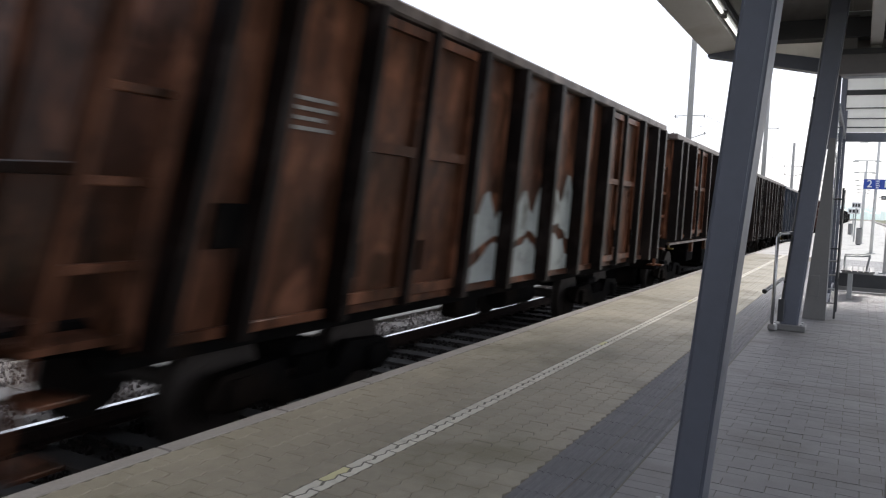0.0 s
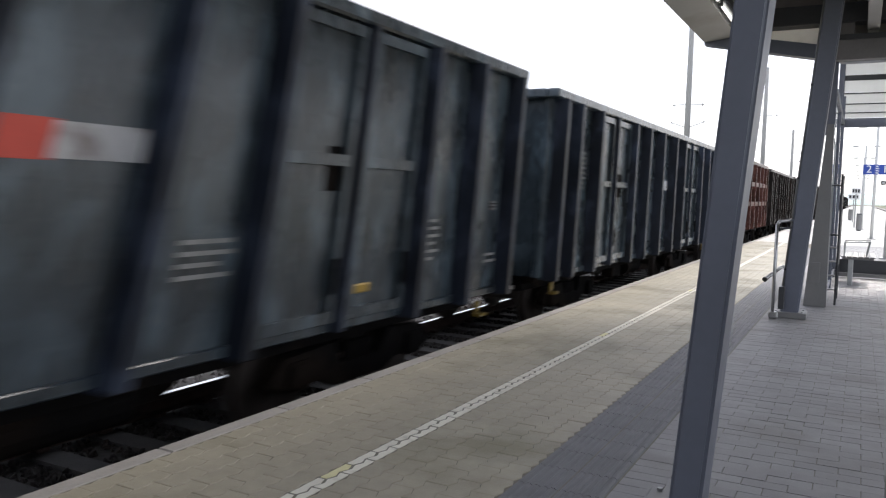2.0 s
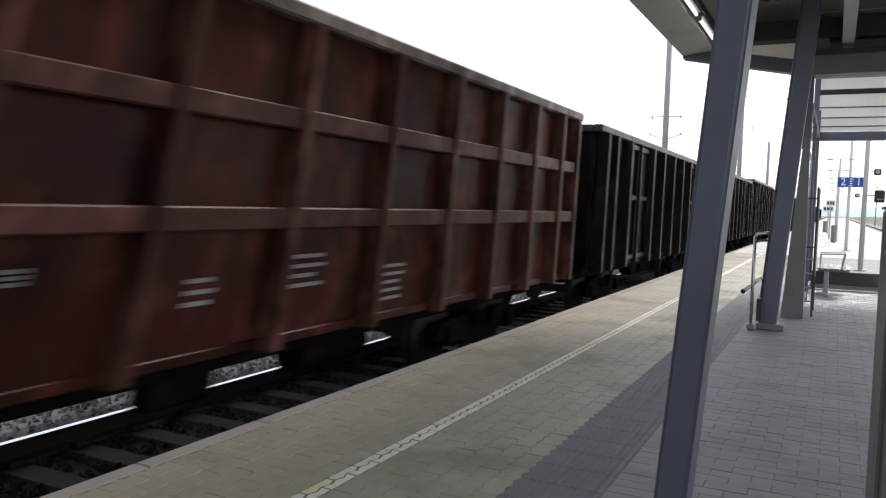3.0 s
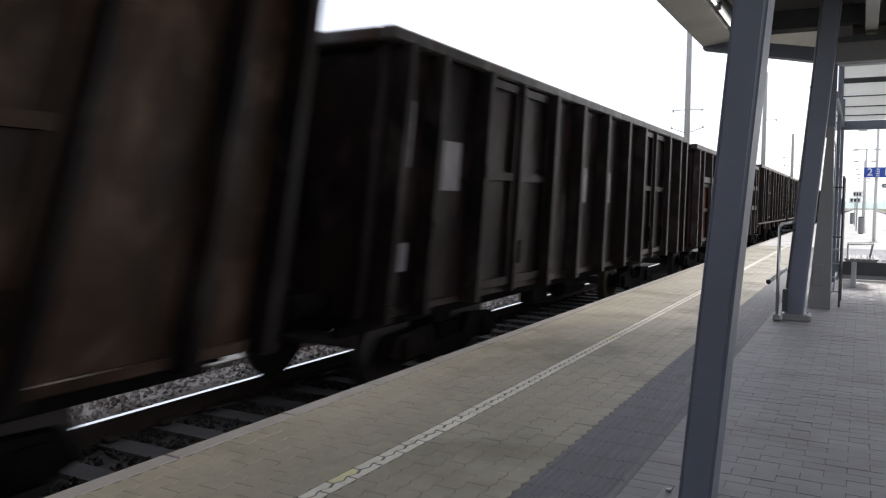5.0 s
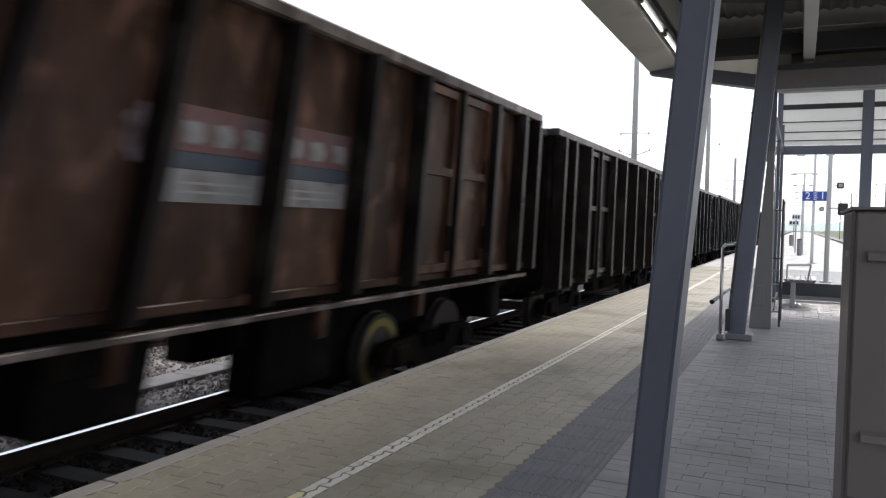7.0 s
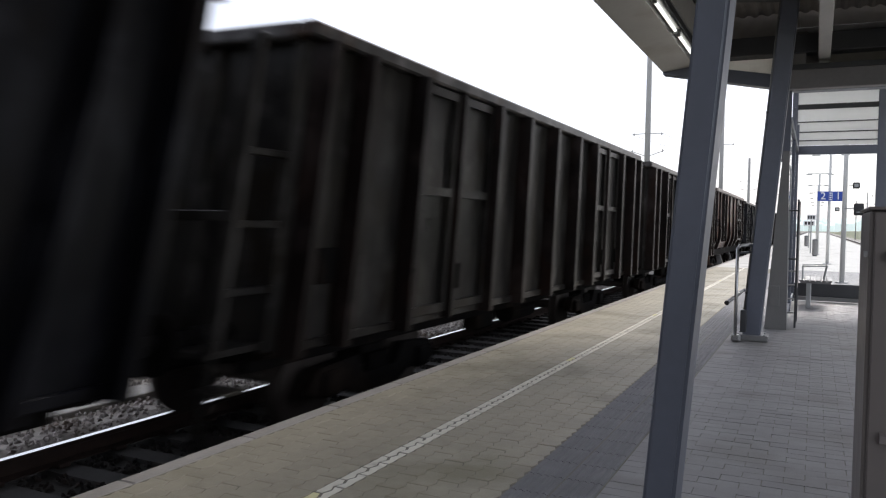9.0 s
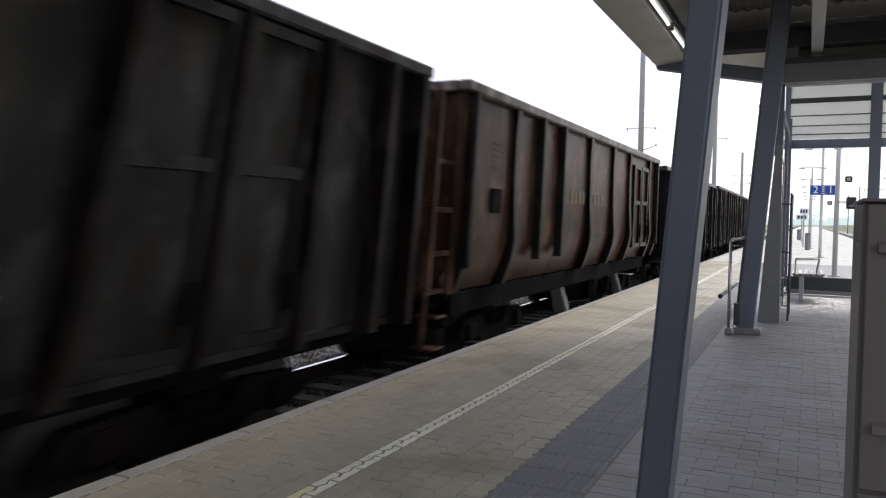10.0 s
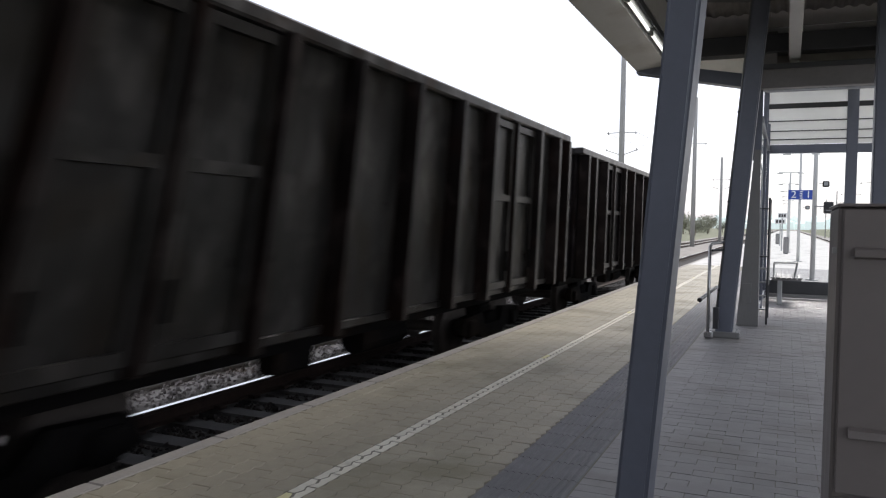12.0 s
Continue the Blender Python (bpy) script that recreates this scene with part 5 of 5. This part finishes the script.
wagon(6, "grid", W_RED, G, "red-oxide open goods wagon with vertical posts and two belt rails", (("bars", -5.92, 1.47, 6, 0.3), ("bars", -3.72, 1.5, 4, 0.45), ("bars", -0.3, 1.47, 4, 0.5), ("bars", -1.4, 1.4, 3, 0.3), ("bars", 1.1, 1.28, 5, 0.4), ("plate", -2.8, 1.58, 0.24, 0.09)), top=3.49)
wagon(7, "std", W_DARK, G, DK, (("bars", -1.8, 1.6, 3, 0.5),), top=3.45)
wagon(8, "std", W_MAROON, G, "dark maroon open goods wagon with steel side posts")
wagon(9, "std", W_OLIVE, G, "olive-brown open goods wagon with a faded ochre stripe", (("stripe", 0.0, 2.45, 0.30, 0), ("bars", 2.9, 1.5, 3, 0.5), ("bars", -0.5, 1.3, 2, 0.3)), top=3.67)
wagon(10, "std", W_MAROON, G, "dark maroon open goods wagon with paper notices on its side", (("poster", -6.0, 2.6, 0.36, 0.62), ("poster", -5.05, 2.34, 0.5, 0.5), ("poster", -5.9, 1.46, 0.3, 0.26), ("poster", -0.78, 2.25, 0.5, 0.52), ("poster", 0.5, 2.24, 0.5, 0.5), ("panel", -1.85, 1.55, 0.8, 1.1), ("patch", 4.98, 1.6, 0.85, 1.3)), yellow=True, top=3.51)
wagon(11, "grid", W_MAROON, G, "dark maroon open goods wagon with belt rails and an orange door", (("bars", -3.9, 2.15, 4, 0.6), ("poster", -2.7, 2.2, 0.4, 0.16), ("bars", 0.55, 1.5, 6, 0.36)), door_paint=W_ORANGE, top=3.47)
wagon(12, "raised", W_BROWN2, G, "faded brown open goods wagon with a striped banner on its side", (("banner", -0.05, 2.5, 0, 0), ("poster", -5.8, 2.6, 0.45, 0.7), ("bars", -3.0, 2.3, 4, 0.5), ("bars", 3.0, 2.4, 4, 0.5)), stage=True, yellow=True, top=3.63)
wagon(13, "raised", W_BROWN2, G, "faded brown open goods wagon with a dulled striped banner", (("banner", 0.0, 2.37, 1, 0), ("bars", -2.9, 2.6, 3, 0.7), ("bars", -5.7, 2.0, 4, 0.45)), stage=True, yellow=True, top=3.63)
wagon(14, "std", W_DARK, G, DK, (("bars", -5.75, 1.7, 4, 0.45),), top=3.54)
wagon(15, "std", W_NAVY, G, "dark slate open goods wagon with steel side posts")
wagon(16, "std", W_NAVY, G, "dark slate open goods wagon with white stencilled lines", (("bars", 4.95, 1.68, 7, 0.5), ("bars", 1.6, 1.52, 4, 0.5), ("pale", 0.55, 2.24, 0.9, 0.25)), top=3.56)
wagon(17, "std", W_DARKG, G, "dark greenish open goods wagon, stained and grimy", (("box", -5.75, 1.6, 0.3, 0.3), ("poster", -2.9, 2.2, 0.36, 0.2)), stage=True, top=3.57)
wagon(18, "std", W_DARKG, G, "soot-dark open goods wagon, stained and grimy", (("bars", 1.8, 1.6, 3, 0.35),), top=3.55)
wagon(19, "hopper", W_BROWN2, G, "brown goods wagon with rounded lower sides and dark curved posts", (("chute", -0.85, 0.30, 0.26, 0.62), ("chute", 3.5, 0.30, 0.2, 0.6), ("box", -5.2, 2.2, 0.32, 0.32), ("letters", -1.2, 2.37, 4, 1.0), ("letters", 0.15, 2.35, 4, 1.15), ("bars", 0.35, 1.9, 4, 0.5), ("bars", -5.2, 2.8, 5, 0.32), ("band", -2.33, -0.6, 0, 2.24), ("band", -0.46, 1.28, 0, 2.24)), stage=True, base=1.08, top=3.6)
wagon(20, "std", W_NAVY, G, "dark slate open goods wagon with steel side posts", (("stripe", 0.6, 2.33, 0.15, 0.72),), top=3.52)
wagon(21, "std", W_GREY, G, "bleached dark grey open goods wagon, stained and grimy", (("poster", -5.3, 1.7, 0.45, 0.35), ("box", -2.9, 1.5, 0.3, 0.3), ("patch", 0.6, 2.5, 0.4, 0.2)), stage=True, top=3.58)
wagon(22, "std", W_DARKG, G, "bleached dark grey open goods wagon with faint stencilled lines", (("bars", -5.7, 2.7, 5, 0.45), ("bars", -4.9, 1.6, 5, 0.5)), stage=True, base=1.0, top=3.56)
wagon(23, "std", W_DARK, G, DK, (("poster", -5.7, 2.0, 0.28, 0.36),), top=3.45)


# ---------------------------------------------------------------- paving
def stone_outline(length, width, zig, g=0.0016):
    """A block's outline: straight ends, wavy long sides that lock into the next row."""
    n = 4
    left, right = [], []
    zl, zr = zig if isinstance(zig, tuple) else (zig, zig)
    for i in range(n + 1):
        y = g + (length - 2 * g) * i / n
        d = 1 if i % 2 else -1
        left.append((g + d * zl, y))
        right.append((width - g + d * zr, y))
    return left + right[::-1]


def stone_mesh(name, outline, material, c=0.005, top=0.0, depth=0.03):
    k = len(outline)
    cx, cy = sum(p[0] for p in outline) / k, sum(p[1] for p in outline) / k
    inner = [(x + (cx - x) * c * 2 / 0.2, y + (cy - y) * c * 2 / 0.2) for x, y in outline]
    v = [(x, y, top) for x, y in inner] + [(x, y, top - 0.0025) for x, y in outline] + [(x, y, top - depth) for x, y in outline]
    f = [tuple(range(k))[::-1]]
    for r in (0, k):
        f += [(r + i, r + (i + 1) % k, r + k + (i + 1) % k, r + k + i) for i in range(k)]
    me = bpy.data.meshes.new(name)
    me.from_pydata(v, [], f)
    me.materials.append(material)
    bm = nb()
    bm.from_mesh(me)
    bmesh.ops.recalc_face_normals(bm, faces=bm.faces[:])
    bm.to_mesh(me)
    bm.free()
    return me


def lay(places, me, name, material, near, parent, label):
    """The near places as single stones, the rest joined into one sheet of real stones."""
    single = [p for p in places if near(p)][:280]
    chosen = set(single)
    rnd = random.Random(3)
    for p in single:
        part(name, me, None, parent, at=pose(p[0], p[1], rnd.uniform(-0.0025, 0.0), rnd.uniform(-0.5, 0.5), rnd.uniform(-0.5, 0.5), 0))
    rest = [p for p in places if p not in chosen]
    if not rest:
        return
    base = np.array([tuple(v.co) for v in me.vertices])
    faces = [tuple(p.vertices) for p in me.polygons]
    off = np.array([(x, y, rnd.uniform(-0.003, 0.0)) for x, y in rest])
    v = (base[None] + off[:, None]).reshape(-1, 3)
    k = len(base)
    f = [tuple(i + j * k for i in q) for j in range(len(rest)) for q in faces]
    ob = raw(name + "_field", v.tolist(), f, material, parent)
    tagged(ob, label, kind="stuff")


PL, PW, HW = 0.24, 0.1278, 0.06       # a block's length and width, half the painted line's width
wavy, half_l, half_r = stone_outline(PL, PW, 0.010), stone_outline(PL, HW, (0.002, 0.010), 0.008), stone_outline(PL, HW, (0.010, 0.002), 0.008)
m_plain = stone_mesh("paver", wavy, M_PAVER)
m_white, m_white_r = stone_mesh("line_paver", half_l, M_LINE), stone_mesh("line_paver", half_r, M_LINE)
m_yellow = stone_mesh("line_paver", half_l, M_LINE_Y)
XL = -2.352                           # the line's outer edge
plain, white = [], []
xs = [XL - (k + 1) * PW for k in range(7)] + [XL + 2 * HW + k * PW for k in range(6)]
for n, x in enumerate(sorted(xs)):
    for j in range(-50, 125):
        plain.append((round(x, 4), round(j * PL + (0.12 if n % 2 else 0.0), 4)))
for j in range(-50, 125):
    white.append((XL, round(j * PL, 4)))
white_r = [(round(XL + HW, 4), y + 0.12) for x, y in white]
lay(sorted(plain, key=lambda p: abs(p[1] - 3.6)), m_plain, "paver", M_PAVER, lambda p: 1.8 < p[1] < 6.5, platform, "wavy interlocking grey-brown concrete pavers")
yel = [p for k, p in enumerate(white) if k % 20 == 3]
lay(white_r, m_white_r, "line_paver", M_LINE, lambda p: 2.0 < p[1] < 18, platform, "pavers painted with the worn white safety line")
lay([p for p in white if p not in set(yel)], m_white, "line_paver", M_LINE, lambda p: 2.0 < p[1] < 18, platform, "pavers painted with the worn white safety line")
for p in yel:
    part("line_paver", m_yellow, None, platform, "yellowed paint", at=(p[0], p[1], -0.001))


def tactile_tile():
    bm = nb()
    n = 5
    pts = [(0.003, -0.03), (0.003, -0.004)]
    for i in range(n):
        a = 0.008 + i * 0.0425
        pts += [(a, -0.004), (a + 0.009, 0.004), (a + 0.025, 0.004), (a + 0.034, -0.004)]
    pts += [(0.222, -0.004), (0.222, -0.03)]
    prism(bm, pts, "y", 0.003, 0.297)
    return mesh_of("tactile_tile", bm, M_TACT)


XT = XL + 2 * HW + 6 * PW + 0.004
tile = tactile_tile()
for i in range(2):
    for j in range(-10, 90):
        part("tactile_tile", tile, None, platform, at=(XT + i * 0.226, j * 0.3, 0.0))

square = [(0.0016, 0.0016), (0.2184, 0.0016), (0.2184, 0.1084), (0.0016, 0.1084)]
m_block = stone_mesh("block", square, M_PAVER2, c=0.002)
XB = XT + 0.455
blocks = []
for i in range(int((EDGE_R - 0.13 - XB) / 0.22)):
    for j in range(-100, 272):
        blocks.append((round(XB + i * 0.22 + (0.0 if j % 2 else -0.11 * (i > 0)), 4), round(j * 0.11, 4)))
lay(sorted(blocks, key=lambda p: (p[0] - 0.0) ** 2 + (p[1] - 5.0) ** 2), m_block, "block", M_PAVER2, lambda p: 3.2 < p[1] < 7.5 and p[0] < 0.9, platform, "grey rectangular concrete blocks")


# ---------------------------------------------------------------- what moves
def motions():
    for root, y0 in walk_rows:
        walk(root, [(t, pose(TRACK, y0 - SPEED * t, RAIL_Z)) for t in (0.0, 3.0, 6.0, 9.0, 12.0)])
    # wheels turn while their wagon rolls past
    step = -82.0
    for ws, k, at in WHEELS:
        mid = FIRST + PITCH * k
        a = max(0.0, (mid - HALF - 34) / SPEED)
        b = min(12.0, (mid + HALF - 1.0) / SPEED)
        f0, f1 = int(a * FPS), int(b * FPS) + 1
        rows = [(0.0, pose(*at))] if f0 > 0 else []
        for i, f in enumerate(range(f0, min(f1, 360) + 1)):
            rows.append((f / FPS, Matrix.Translation(at) @ Matrix.Rotation(radians(-step * i), 4, "X")))
        if rows and rows[-1][0] < 12.0:
            rows.append((12.0, rows[-1][1]))
        if len(rows) > 1:
            walk(ws, rows)


motions()
